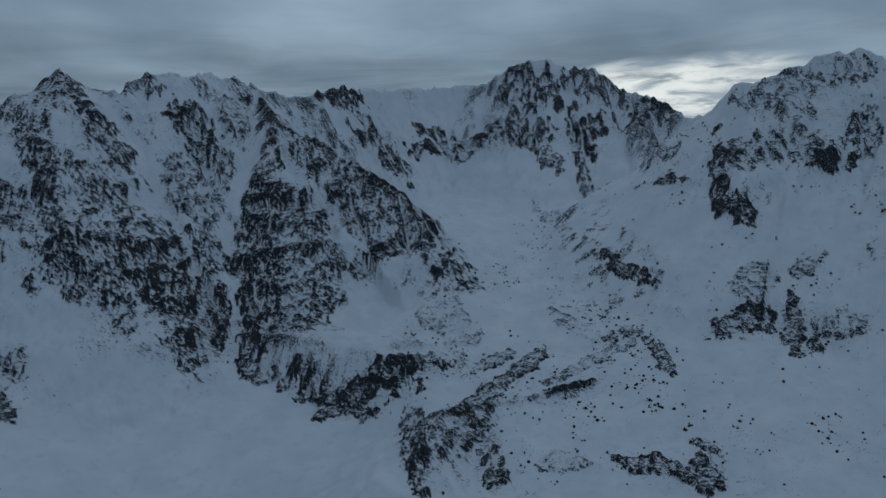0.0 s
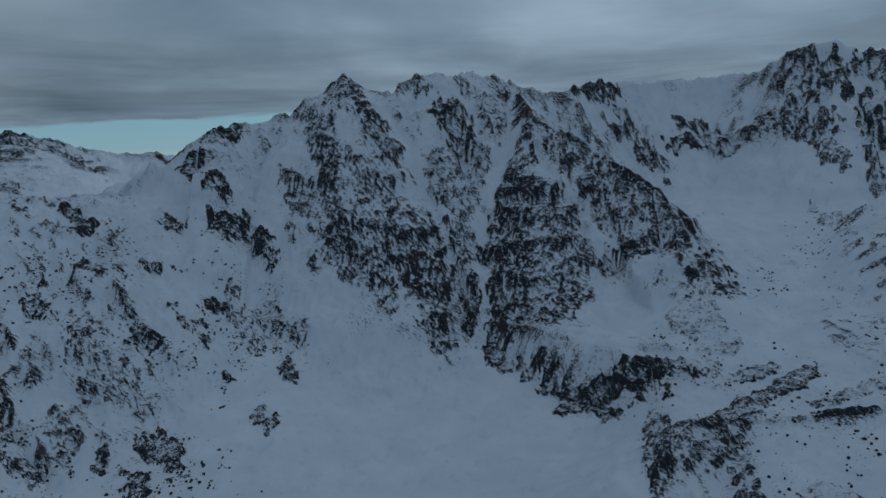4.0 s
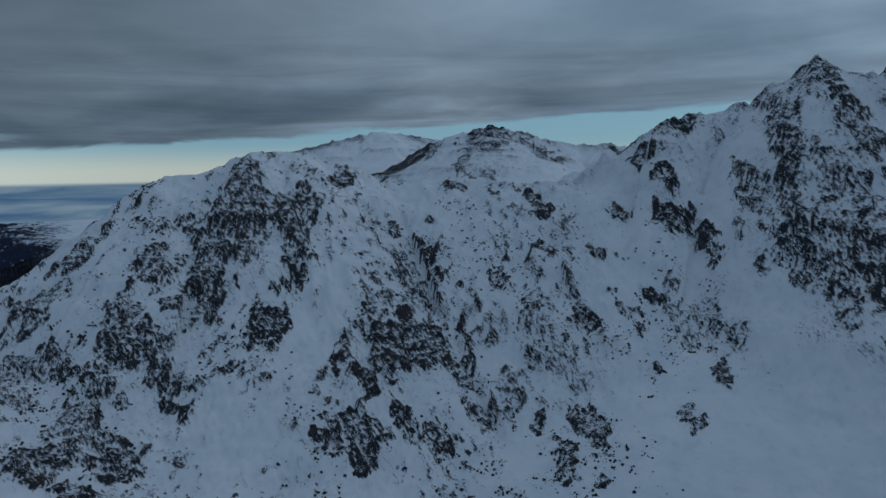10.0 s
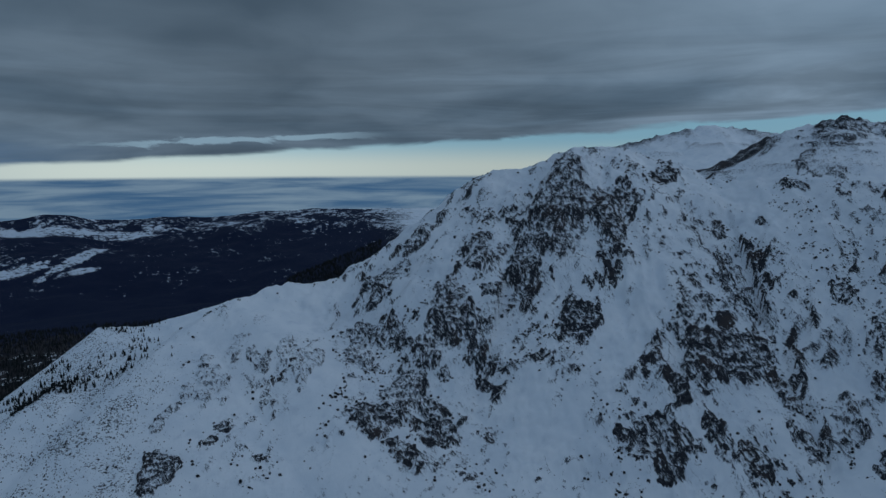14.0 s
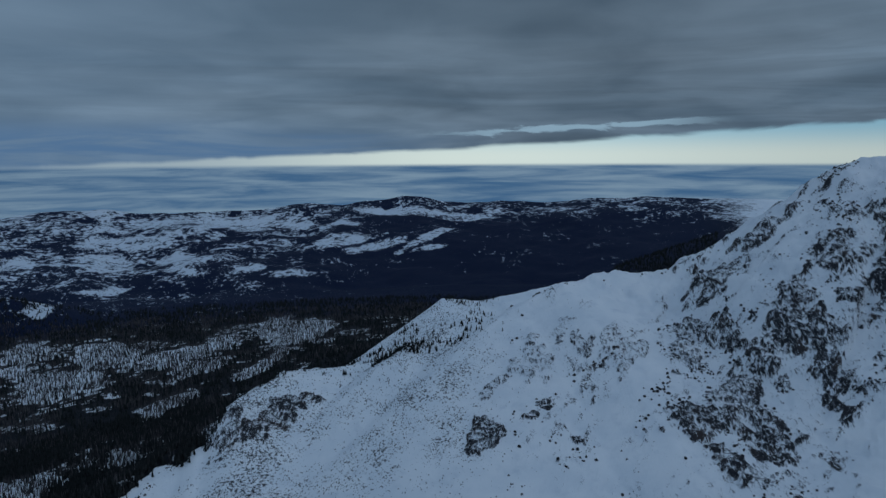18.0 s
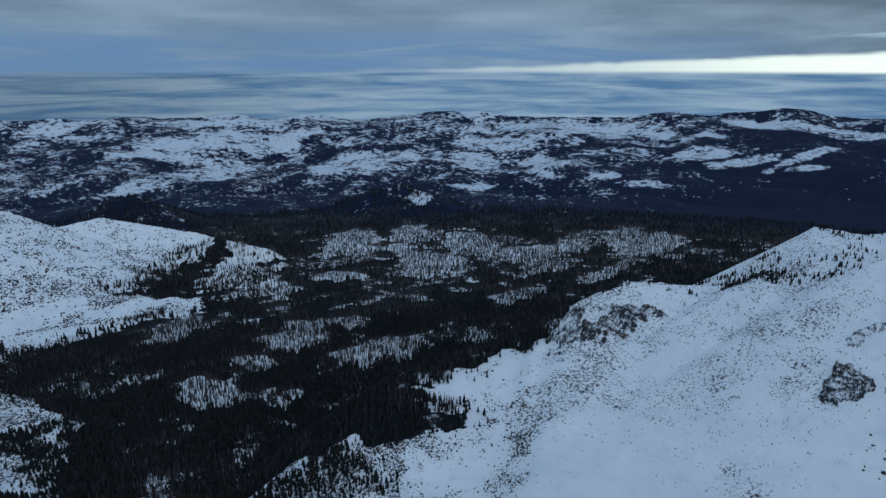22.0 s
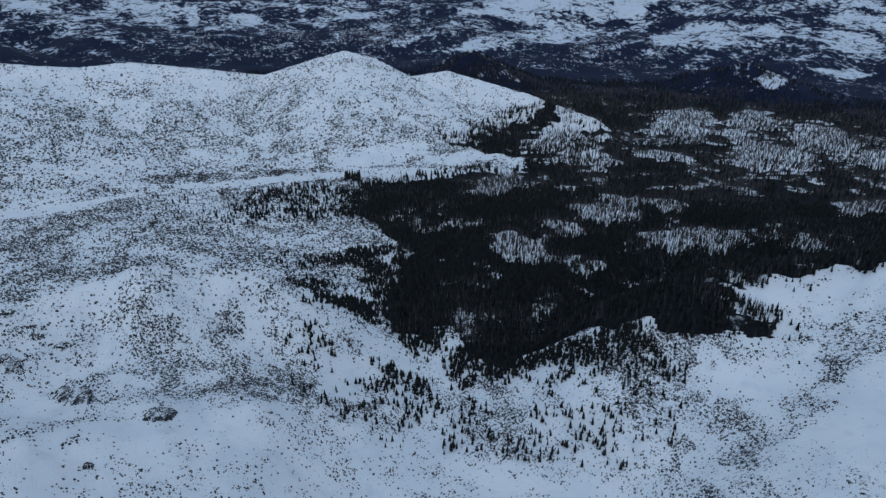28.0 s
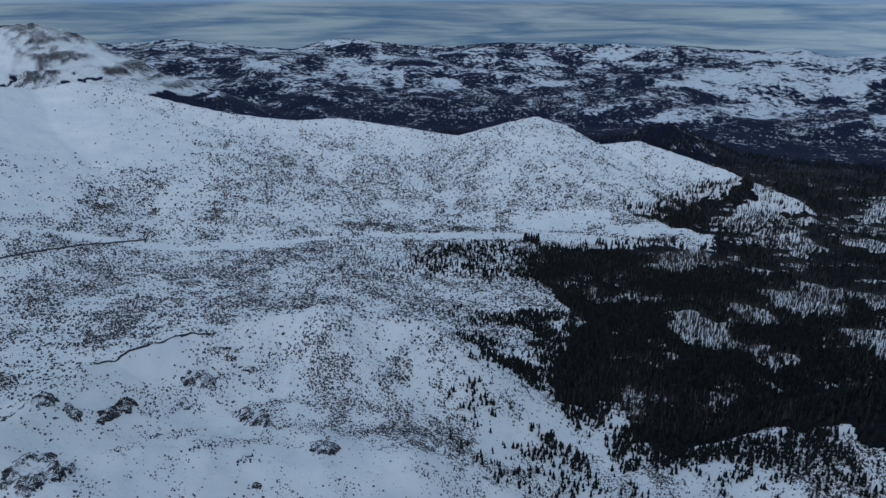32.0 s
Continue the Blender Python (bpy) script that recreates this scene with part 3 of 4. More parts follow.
def scrubland(x, y, z):
    r, az = np.hypot(x, y), bearing(x, y)
    valley = step(150, 168, az) * (1 - 0.7 * step(190, 200, az) * (1 - step(560, 700, r))) * (1 - step(228, 240, az)) * step(330, 430, r) * (1 - step(1330, 1500, r))
    hill = step(154, 160, az) * (1 - step(212, 225, az)) * step(1380, 1500, r) * (1 - 0.4 * step(1750, 2050, r)) * (1 - step(194, 210, az) * step(1500, 1750, r)) * 0.9
    edge = step(132, 146, az) * (1 - step(168, 176, az)) * step(390, 520, r) * (1 - step(800, 900, r))
    bush = step(102, 108, az) * (1 - step(128, 134, az)) * step(900, 1050, r) * (1 - step(1350, 1500, r)) * 0.7
    sparse = 0.95 * step(100, 108, az) * step(360, 430, r) * (1 - step(1000, 1100, r)) * (1 - step(146, 156, az))
    meadow = step(150, 158, az) * (1 - step(168, 178, az)) * step(1380, 1410, r) * (1 - step(1470, 1500, r))
    s = np.maximum.reduce([valley, hill, edge, bush, sparse]) * (1 - 0.9 * meadow)
    torn = 0.8 * (fbm(x, y, 40, 3, 45) - 0.5)
    for c in CLEAN_SNOW:
        s = s * (0.08 + 0.92 * step(0.6, 1.15, spot(x, y, *c) + torn))
    return s * (0.30 + 0.70 * step(0.36, 0.62, fbm(x, y, 70, 4, 44)))


# ---- bare rock outcrops on the plan ----
FIELDS = [  # broad snowy fields far out: bearing, distance, half length, half width, turn
    (115.7, 4038, 204, 114, 55), (112.9, 3933, 248, 71, 31), (109.1, 4018, 334, 48, 57), (108.5, 3886, 170, 39, 33), (120.8, 4082, 151, 80, -16), (120.0, 3445, 137, 60, 6),
    (123.0, 3548, 121, 55, 24), (137.6, 2802, 80, 42, 60), (133.2, 3442, 142, 65, 29), (133.6, 3954, 242, 211, -46), (141.2, 3971, 342, 188, 11), (144.3, 3765, 265, 165, -21),
    (155.5, 3736, 506, 146, 51), (153.0, 4308, 667, 210, 6), (156.2, 4098, 393, 118, 4),
]
PLATEAU_FIELDS = [  # snowy fields on the far plateau
    (150.1, 4739, 700, 172, 6), (126.3, 4575, 619, 275, 3), (109.0, 4573, 486, 103, -8), (132.2, 4254, 312, 118, -13), (195.4, 4740, 128, 74, 50), (187.7, 4770, 519, 66, 0),
    (186.7, 4233, 390, 76, 63), (183.7, 4141, 195, 187, 23), (181.4, 4086, 217, 38, 89), (178.1, 3972, 160, 126, 70), (170.4, 4129, 200, 126, 18), (165.4, 3527, 154, 50, 62),
    (163.9, 4749, 251, 74, 33), (191.6, 4218, 207, 68, 32), (117.8, 4457, 329, 78, -22), (127.9, 3818, 300, 120, -70),
]
LEFT_MASSIF = [  # bearing, distance, half length, half width, turn, how bare
    (28.1, 1394, 48, 43, 85, 0.6), (25.3, 1326, 57, 34, -63, 0.72), (30.6, 1333, 57, 12, -85, 0.6), (29.7, 1296, 42, 20, -66, 0.65), (29.5, 1224, 36, 13, -89, 0.6),
    (26.6, 1252, 27, 19, -55, 0.42), (24.9, 1234, 31, 19, -77, 0.6), (27.6, 1166, 43, 31, -31, 0.66), (23.7, 1167, 44, 29, -16, 0.85), (26.1, 1103, 43, 26, -78, 0.72),
    (21.3, 1129, 63, 51, -57, 0.9), (21.4, 1061, 29, 17, -16, 0.65), (28.7, 1145, 25, 15, -68, 0.6), (18.7, 1127, 43, 21, -85, 0.8),
]
TWIN_SUMMIT = [  # bearing, distance, half length, half width, turn, how bare
    (22.7, 1483, 54, 18, 0, 0.42), (19.0, 1416, 75, 32, -51, 0.66), (20.4, 1427, 30, 23, 68, 0.7), (19.5, 1315, 76, 43, -88, 0.42), (21.3, 1302, 56, 16, -85, 0.38),
    (18.2, 1497, 60, 26, -35, 0.32), (16.3, 1441, 41, 30, 78, 0.42), (14.6, 1598, 60, 19, 35, 0.3), (17.3, 1367, 35, 17, -69, 0.45), (31.8, 1249, 39, 13, -63, 0.5),
    (27.8, 1269, 28, 9, -78, 0.4), (16.4, 1240, 38, 15, -75, 0.5), (19.0, 1212, 42, 21, -37, 0.5),
]
SPUR_ROCKS = [  # bearing, distance, half length, half width, turn, how bare
    (14.2, 1335, 77, 24, 68, 0.62), (14.8, 1268, 40, 35, 9, 0.95), (15.6, 1199, 50, 41, -69, 0.9), (11.2, 1369, 80, 38, -47, 0.62), (8.7, 1302, 80, 35, -38, 0.66),
    (4.8, 1254, 78, 30, -53, 0.66), (11.2, 1264, 49, 28, -50, 0.76), (7.1, 1234, 64, 17, -46, 0.52), (6.1, 1185, 81, 16, 1, 0.78), (10.8, 1204, 49, 22, -57, 0.6),
    (14.6, 1107, 71, 34, -55, 0.95), (10.9, 1115, 46, 28, 25, 0.76), (16.5, 1081, 45, 19, -74, 0.9), (16.1, 1038, 42, 14, -46, 0.8), (2.8, 1217, 41, 15, -61, 0.55),
]
LOWER_CLIFF = [  # bearing, distance, half length, half width, turn, how bare
    (12.3, 973, 50, 18, -47, 0.85), (7.7, 929, 86, 12, -18, 0.85), (4.6, 929, 45, 11, -1, 0.85), (10.1, 922, 31, 14, -5, 0.85), (7.8, 909, 32, 9, -28, 0.85),
    (0.5, 1058, 76, 46, -78, 0.34), (3.4, 785, 121, 16, -86, 0.85), (0.0, 806, 67, 47, 50, 0.7), (-1.7, 848, 76, 21, 62, 0.7), (-3.0, 744, 57, 22, -84, 0.8),
    (2.0, 934, 38, 10, -1, 0.5),
]
BACK_WALL_ROCKS = [  # bearing, distance, half length, half width, turn, how bare
    (8.4, 1728, 66, 19, 28, 0.55), (6.3, 1705, 67, 43, -29, 0.58), (4.2, 1677, 46, 32, -75, 0.7), (9.2, 1653, 51, 25, -21, 0.38), (2.1, 1745, 48, 16, 13, 0.8),
    (-1.6, 1777, 125, 28, -5, 0.75), (-6.4, 1844, 83, 37, -18, 0.6), (-5.9, 1774, 60, 42, -22, 0.66), (-11.6, 1835, 69, 34, -9, 0.5), (-10.3, 1753, 69, 45, -28, 0.76),
    (-7.7, 1707, 64, 30, -60, 0.62), (-15.6, 1772, 88, 25, -1, 0.6), (-16.5, 1345, 70, 26, -55, 0.5), (-11.6, 1622, 117, 27, -65, 0.72), (-17.1, 1262, 56, 6, -35, 0.6),
    (-8.6, 1475, 140, 26, -71, 0.52),
]
RIGHT_PEAK_ROCKS = [  # bearing, distance, half length, half width, turn, how bare
    (-25.6, 1332, 76, 36, 21, 0.36), (-20.8, 1239, 68, 17, -83, 0.8), (-22.0, 1181, 42, 21, -15, 0.86), (-24.6, 1256, 82, 23, 5, 0.52), (-28.4, 1250, 39, 14, 13, 0.8),
    (-30.5, 1298, 45, 30, -75, 0.5), (-29.1, 1371, 51, 18, 20, 0.36), (-23.0, 1324, 32, 24, 16, 0.34),
]
CORRIE_ROCKS = [  # bearing, distance, half length, half width, turn, how bare
    (-13.7, 1143, 66, 13, -49, 0.9), (-23.4, 1074, 34, 27, 48, 0.36), (-26.8, 1098, 43, 12, 38, 0.42), (-23.3, 1021, 48, 22, 18, 0.86), (-26.2, 1013, 49, 13, -86, 0.8),
    (-27.5, 991, 23, 16, 83, 0.8), (-28.7, 1022, 40, 24, -24, 0.46), (-16.5, 958, 55, 12, -71, 0.75), (-14.2, 1008, 30, 15, 47, 0.6), (-11.5, 943, 70, 11, 38, 0.5),
    (-6.0, 935, 51, 16, 53, 0.75), (-3.7, 949, 44, 12, 32, 0.6), (-16.6, 747, 54, 22, -18, 0.95), (-20.2, 742, 35, 19, -90, 0.8), (-9.6, 752, 37, 18, 2, 0.42),
    (-19.8, 784, 24, 8, -28, 0.7),
]
RIDGE_CRAGS = [  # bearing, distance, half length, half width, turn, how bare
    (37.3, 1391, 35, 15, 11, 0.95), (38.2, 1268, 28, 20, -40, 0.5), (37.4, 1223, 38, 29, -7, 0.86), (35.2, 1204, 43, 15, -50, 0.8), (39.9, 1338, 26, 23, 22, 0.6),
    (32.6, 1259, 69, 14, -64, 0.55), (30.2, 1312, 41, 14, -75, 0.6), (29.6, 1228, 44, 15, -72, 0.6), (48.0, 1237, 47, 19, -74, 0.75), (43.3, 1169, 38, 20, -28, 0.6),
    (39.0, 1115, 26, 10, 4, 0.8), (43.9, 1044, 21, 17, -78, 0.8), (45.8, 1091, 32, 12, -48, 0.42), (41.6, 1259, 30, 14, -55, 0.7), (41.0, 1069, 36, 16, -51, 0.5),
]
LONE_ROCKS = [  # bearing, distance, half length, half width, turn, how bare
    (33.5, 1007, 33, 15, -86, 0.85), (35.8, 901, 36, 16, -68, 0.7), (36.8, 1092, 49, 24, -61, 0.34), (46.9, 989, 61, 26, -45, 0.34), (51.3, 1107, 31, 15, -69, 0.7),
    (54.6, 1276, 30, 11, -6, 0.5), (56.7, 1197, 9, 7, -56, 0.9), (38.3, 995, 11, 6, -44, 0.7), (48.8, 1051, 29, 8, -55, 0.6),
]
FAR_SUMMIT_ROCKS = [  # bearing, distance, half length, half width, turn, how bare
    (51.6, 2179, 89, 46, 1, 0.7), (54.1, 2017, 82, 23, 81, 0.5), (48.0, 2160, 109, 49, -65, 0.5), (52.1, 1923, 62, 17, -12, 0.45), (56.2, 2167, 69, 23, 74, 0.4),
    (41.3, 1414, 47, 11, -40, 0.8),
]
FACE_UPPER = [  # bearing, distance, half length, half width, turn, how bare
    (71.0, 1182, 71, 30, -67, 0.56), (72.4, 1108, 63, 39, -69, 0.62), (66.5, 1152, 41, 26, -85, 0.7), (67.7, 1016, 29, 19, -80, 0.76), (70.0, 953, 33, 28, 28, 0.97),
    (74.2, 1074, 60, 24, -69, 0.62), (63.4, 1247, 50, 15, 47, 0.78), (56.8, 1123, 33, 15, -67, 0.85), (58.2, 1089, 66, 24, -85, 0.56), (56.4, 1043, 23, 15, -61, 0.62),
    (77.7, 1059, 35, 13, 76, 0.6), (76.0, 988, 38, 18, 14, 0.5), (78.4, 954, 37, 15, -37, 0.6), (80.1, 932, 26, 12, -17, 0.8), (77.7, 896, 33, 17, -73, 0.68),
]
FACE_LOWER = [  # bearing, distance, half length, half width, turn, how bare
    (60.3, 926, 85, 27, 63, 0.86), (63.3, 812, 48, 33, -23, 0.92), (57.0, 965, 40, 28, 74, 0.7), (55.8, 828, 37, 26, 78, 0.92), (53.8, 951, 34, 18, -67, 0.6),
    (52.4, 880, 34, 19, -66, 0.6), (61.1, 988, 49, 12, 63, 0.42), (43.2, 880, 57, 26, -67, 0.88), (45.6, 817, 44, 16, -83, 0.86), (42.5, 788, 17, 15, 80, 0.9),
    (47.7, 894, 18, 9, 70, 0.62), (83.3, 856, 64, 27, -68, 0.7), (82.4, 798, 35, 21, -44, 0.8), (59.0, 845, 24, 15, -53, 0.8), (50.5, 933, 36, 15, -57, 0.4),
]
SHOULDER_FACE = [  # bearing, distance, half length, half width, turn, how bare
    (85.6, 1065, 45, 25, 76, 0.52), (85.4, 973, 42, 26, -62, 0.62), (86.5, 806, 48, 24, 55, 0.8), (84.7, 748, 23, 19, 63, 0.9), (81.1, 802, 34, 16, 90, 0.8),
    (84.6, 870, 42, 14, 50, 0.5), (96.2, 912, 29, 9, -75, 0.42), (100.0, 880, 55, 27, 66, 0.3), (103.7, 757, 21, 18, 61, 0.68), (98.7, 796, 9, 7, -83, 0.7),
    (78.0, 903, 26, 22, 83, 0.5),
]
SHOULDER_ROCKS = [  # bearing, distance, half length, half width, turn, how bare
    (104.1, 742, 33, 19, 76, 0.68), (121.5, 858, 58, 24, 39, 0.90), (125.3, 836, 52, 24, -80, 0.70), (99.1, 794, 27, 9, 48, 0.52), (103.4, 824, 33, 8, 52, 0.4),
    (95.5, 898, 26, 6, 79, 0.4), (86.7, 1076, 29, 16, 31, 0.6),
]
MOUND_ROCKS = [  # bearing, distance, half length, half width, turn, how bare
    (199.8, 625, 15, 9, 3, 0.65), (206.2, 572, 24, 6, 48, 0.97), (209.3, 559, 8, 8, 8, 0.65), (212.3, 490, 21, 17, 10, 0.68), (195.7, 572, 25, 14, -61, 0.68),
    (189.1, 503, 12, 11, -1, 0.78), (195.6, 461, 5, 4, -89, 0.9), (195.7, 639, 15, 4, 22, 0.62), (201.0, 599, 6, 6, 47, 0.62), (212.1, 568, 15, 13, 38, 0.6),
]
DOME_ROCKS = [  # bearing, distance, half length, half width, turn, how bare
    (78.4, 1052, 44, 25, -74, 0.65), (80.7, 991, 40, 25, 53, 0.55), (79.9, 944, 40, 22, -35, 0.66), (88.2, 954, 60, 23, -90, 0.5), (82.2, 910, 31, 13, -49, 0.6),
    (74.7, 1040, 56, 24, -71, 0.72), (72.4, 1095, 50, 29, -63, 0.66), (67.5, 1096, 55, 25, -77, 0.66), (70.7, 1150, 58, 34, -33, 0.55), (83.4, 1125, 45, 22, 33, 0.5),
    (91.8, 894, 50, 10, 74, 0.35), (94.0, 930, 38, 10, 74, 0.35),
]
OUTCROPS = (
    ("dark jagged rock rib on the flank of the snowy dome", DOME_ROCKS),
    ("dark rock buttress dusted with snow on the jagged massif", LEFT_MASSIF),
    ("frosted rock rib below the twin summits of the massif", TWIN_SUMMIT),
    ("dark rock slab of the spur with snowy ledges", SPUR_ROCKS),
    ("dark broken cliff at the foot of the spur", LOWER_CLIFF),
    ("frosted cliff band below the snowy back wall", BACK_WALL_ROCKS),
    ("rime-covered rock wall of the rounded peak", RIGHT_PEAK_ROCKS),
    ("low dark rock step in the snowy corrie", CORRIE_ROCKS),
    ("jagged dark crag poking out of the snowy ridge", RIDGE_CRAGS),
    ("small dark rock island standing out of smooth snow", LONE_ROCKS),
    ("dark rock patch on the distant rounded summit", FAR_SUMMIT_ROCKS),
    ("dark broken rock outcrop high on the snow face", FACE_UPPER),
    ("large dark rock rib low on the snow face", FACE_LOWER),
    ("broken rock patch on the snowy flank below the dome", SHOULDER_FACE),
    ("small rock patch on the smooth snowy shoulder", SHOULDER_ROCKS),
    ("snow-dusted boulder outcrop on the scrubby mound", MOUND_ROCKS))


def grid_mesh(name, x, y, z, nr, nc, wrap, mat, **attrs):
    i = np.arange(nr - 1)[:, None] * nc
    j = np.arange(nc if wrap else nc - 1)[None, :]
    k = (j + 1) % nc
    quads = np.stack([i + nc + j, i + nc + k, i + k, i + j], -1).reshape(-1, 4)
    me = bpy.data.meshes.new(name)
    me.vertices.add(len(x))
    me.vertices.foreach_set("co", np.stack([x, y, z], 1).astype(np.float32).ravel())
    me.loops.add(quads.size)
    me.loops.foreach_set("vertex_index", quads.astype(np.int32).ravel())
    me.polygons.add(len(quads))
    me.polygons.foreach_set("loop_start", np.arange(0, quads.size, 4, dtype=np.int32))
    for key, v in attrs.items():
        if v.ndim == 2:
            me.attributes.new(key, "FLOAT_VECTOR", "POINT").data.foreach_set("vector", v.astype(np.float32).ravel())
        else:
            me.attributes.new(key, "FLOAT", "POINT").data.foreach_set("value", v.astype(np.float32))
    me.update(calc_edges=True)
    me.materials.append(mat)
    return me


def in_chunks(f, x, y, *more, n=30000):
    out = [f(x[i:i + n], y[i:i + n], *(m[i:i + n] for m in more)) for i in range(0, len(x), n)]
    if isinstance(out[0], tuple):
        return [np.concatenate(v) for v in zip(*out)]
    return np.concatenate(out)


def bareness(z, g1, g2, dens):
    """Rock shows on steep and on jutting ground, snow lies in hollows and on ledges."""
    slope = np.hypot(g1, g2)
    out = np.zeros(z.shape)
    for k, w in ((2, 0.5), (5, 0.5)):
        p = np.pad(z, k, mode="edge")
        out += w * (z - 0.25 * (p[2 * k:, k:-k] + p[:-2 * k, k:-k] + p[k:-k, 2 * k:] + p[k:-k, :-2 * k])) / (0.8 * k)
    amount = np.clip(dens * 3.5, 0, 1)
    return dens + amount * (0.17 * np.clip(slope - 1.05, -0.8, 0.9) + 0.30 * np.clip(out, -0.9, 0.7))


def build_ground():
    cols = np.concatenate([np.arange(-37, 108, 0.18), np.arange(108, 217, 0.28), np.arange(217, 323, 1.5)])
    rows = np.concatenate([np.linspace(20, 380, 24), np.arange(388, 600, 6), np.arange(600, 1520, 2.7), np.arange(1520, 2200, 6.5), np.arange(2200, 4860, 17)])
    A, Rr = np.meshgrid(cols, rows)
    x, y = polar(A, Rr)
    x, y, a, r = x.ravel(), y.ravel(), A.ravel(), Rr.ravel()
    z, rock = in_chunks(terrain, x, y)
    shape = A.shape
    zz = z.reshape(shape)
    gr = np.gradient(zz, rows, axis=0)
    ga = np.gradient(zz, axis=1) / (np.gradient(np.radians(cols))[None, :] * rows[:, None])
    rock = bareness(zz, gr, ga, rock.reshape(shape)).ravel()
    grid = rock.reshape(shape)
    for label, patches in OUTCROPS:
        for pa, pd, pw, ph, turn, bare in patches:
            big = 1.6 * math.hypot(pw * math.cos(radians(turn)), ph * math.sin(radians(turn))), 1.6 * math.hypot(pw * math.sin(radians(turn)), ph * math.cos(radians(turn)))
            da = math.degrees(big[0] / pd)
            c0, c1 = np.searchsorted(cols, (pa - da, pa + da))
            r0, r1 = np.searchsorted(rows, (pd - big[1], pd + big[1]))
            if c1 > c0 and r1 > r0:
                e = spot(x.reshape(shape)[r0:r1, c0:c1], y.reshape(shape)[r0:r1, c0:c1], pa, pd, pw, ph, turn)
                grid[r0:r1, c0:c1] = grid[r0:r1, c0:c1] + bare * 0.20 * (1 - step(0.5, 1.5, e))
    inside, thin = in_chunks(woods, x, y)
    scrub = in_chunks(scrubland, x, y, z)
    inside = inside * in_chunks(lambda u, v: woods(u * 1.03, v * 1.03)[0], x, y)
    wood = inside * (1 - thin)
    # far masks the distant land with its own patch pattern and painted haze
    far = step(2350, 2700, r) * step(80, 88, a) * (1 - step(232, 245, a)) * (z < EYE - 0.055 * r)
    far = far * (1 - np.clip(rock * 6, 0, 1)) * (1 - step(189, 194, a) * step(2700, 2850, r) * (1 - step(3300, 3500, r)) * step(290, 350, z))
    wood = np.where(far > 0, (1 - far) * wood + far * np.interp(r, [2300, 2900, 3300, 3800, 4850], [0.95, 0.93, 0.80, 0.68, 0.58]) + far * 0.30 * (1 - step(108, 126, a)) * (1 - 0.75 * step(4350, 4650, r)), wood)
    m = r > 2300
    torn = 0.9 * (fbm(a[m] * 60, r[m] * 0.8, 70, 4, 63) - 0.5)
    for f in FIELDS + PLATEAU_FIELDS:
        e = spot(x[m], y[m], *f) + torn
        wood[m] = np.where(e < 1.15, np.minimum(wood[m], 0.90 - 0.50 * (1 - step(0.7, 1.15, e))), wood[m])
    true = np.where(r > 2500, 2500 + (r - 2500) * 4.5, r)
    px, py = np.radians(a) * 9000, (true - 2500) * 0.5
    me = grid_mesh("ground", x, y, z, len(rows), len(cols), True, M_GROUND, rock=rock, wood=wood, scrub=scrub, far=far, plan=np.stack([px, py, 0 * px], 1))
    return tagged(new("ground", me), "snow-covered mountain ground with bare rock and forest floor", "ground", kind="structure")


build_ground()


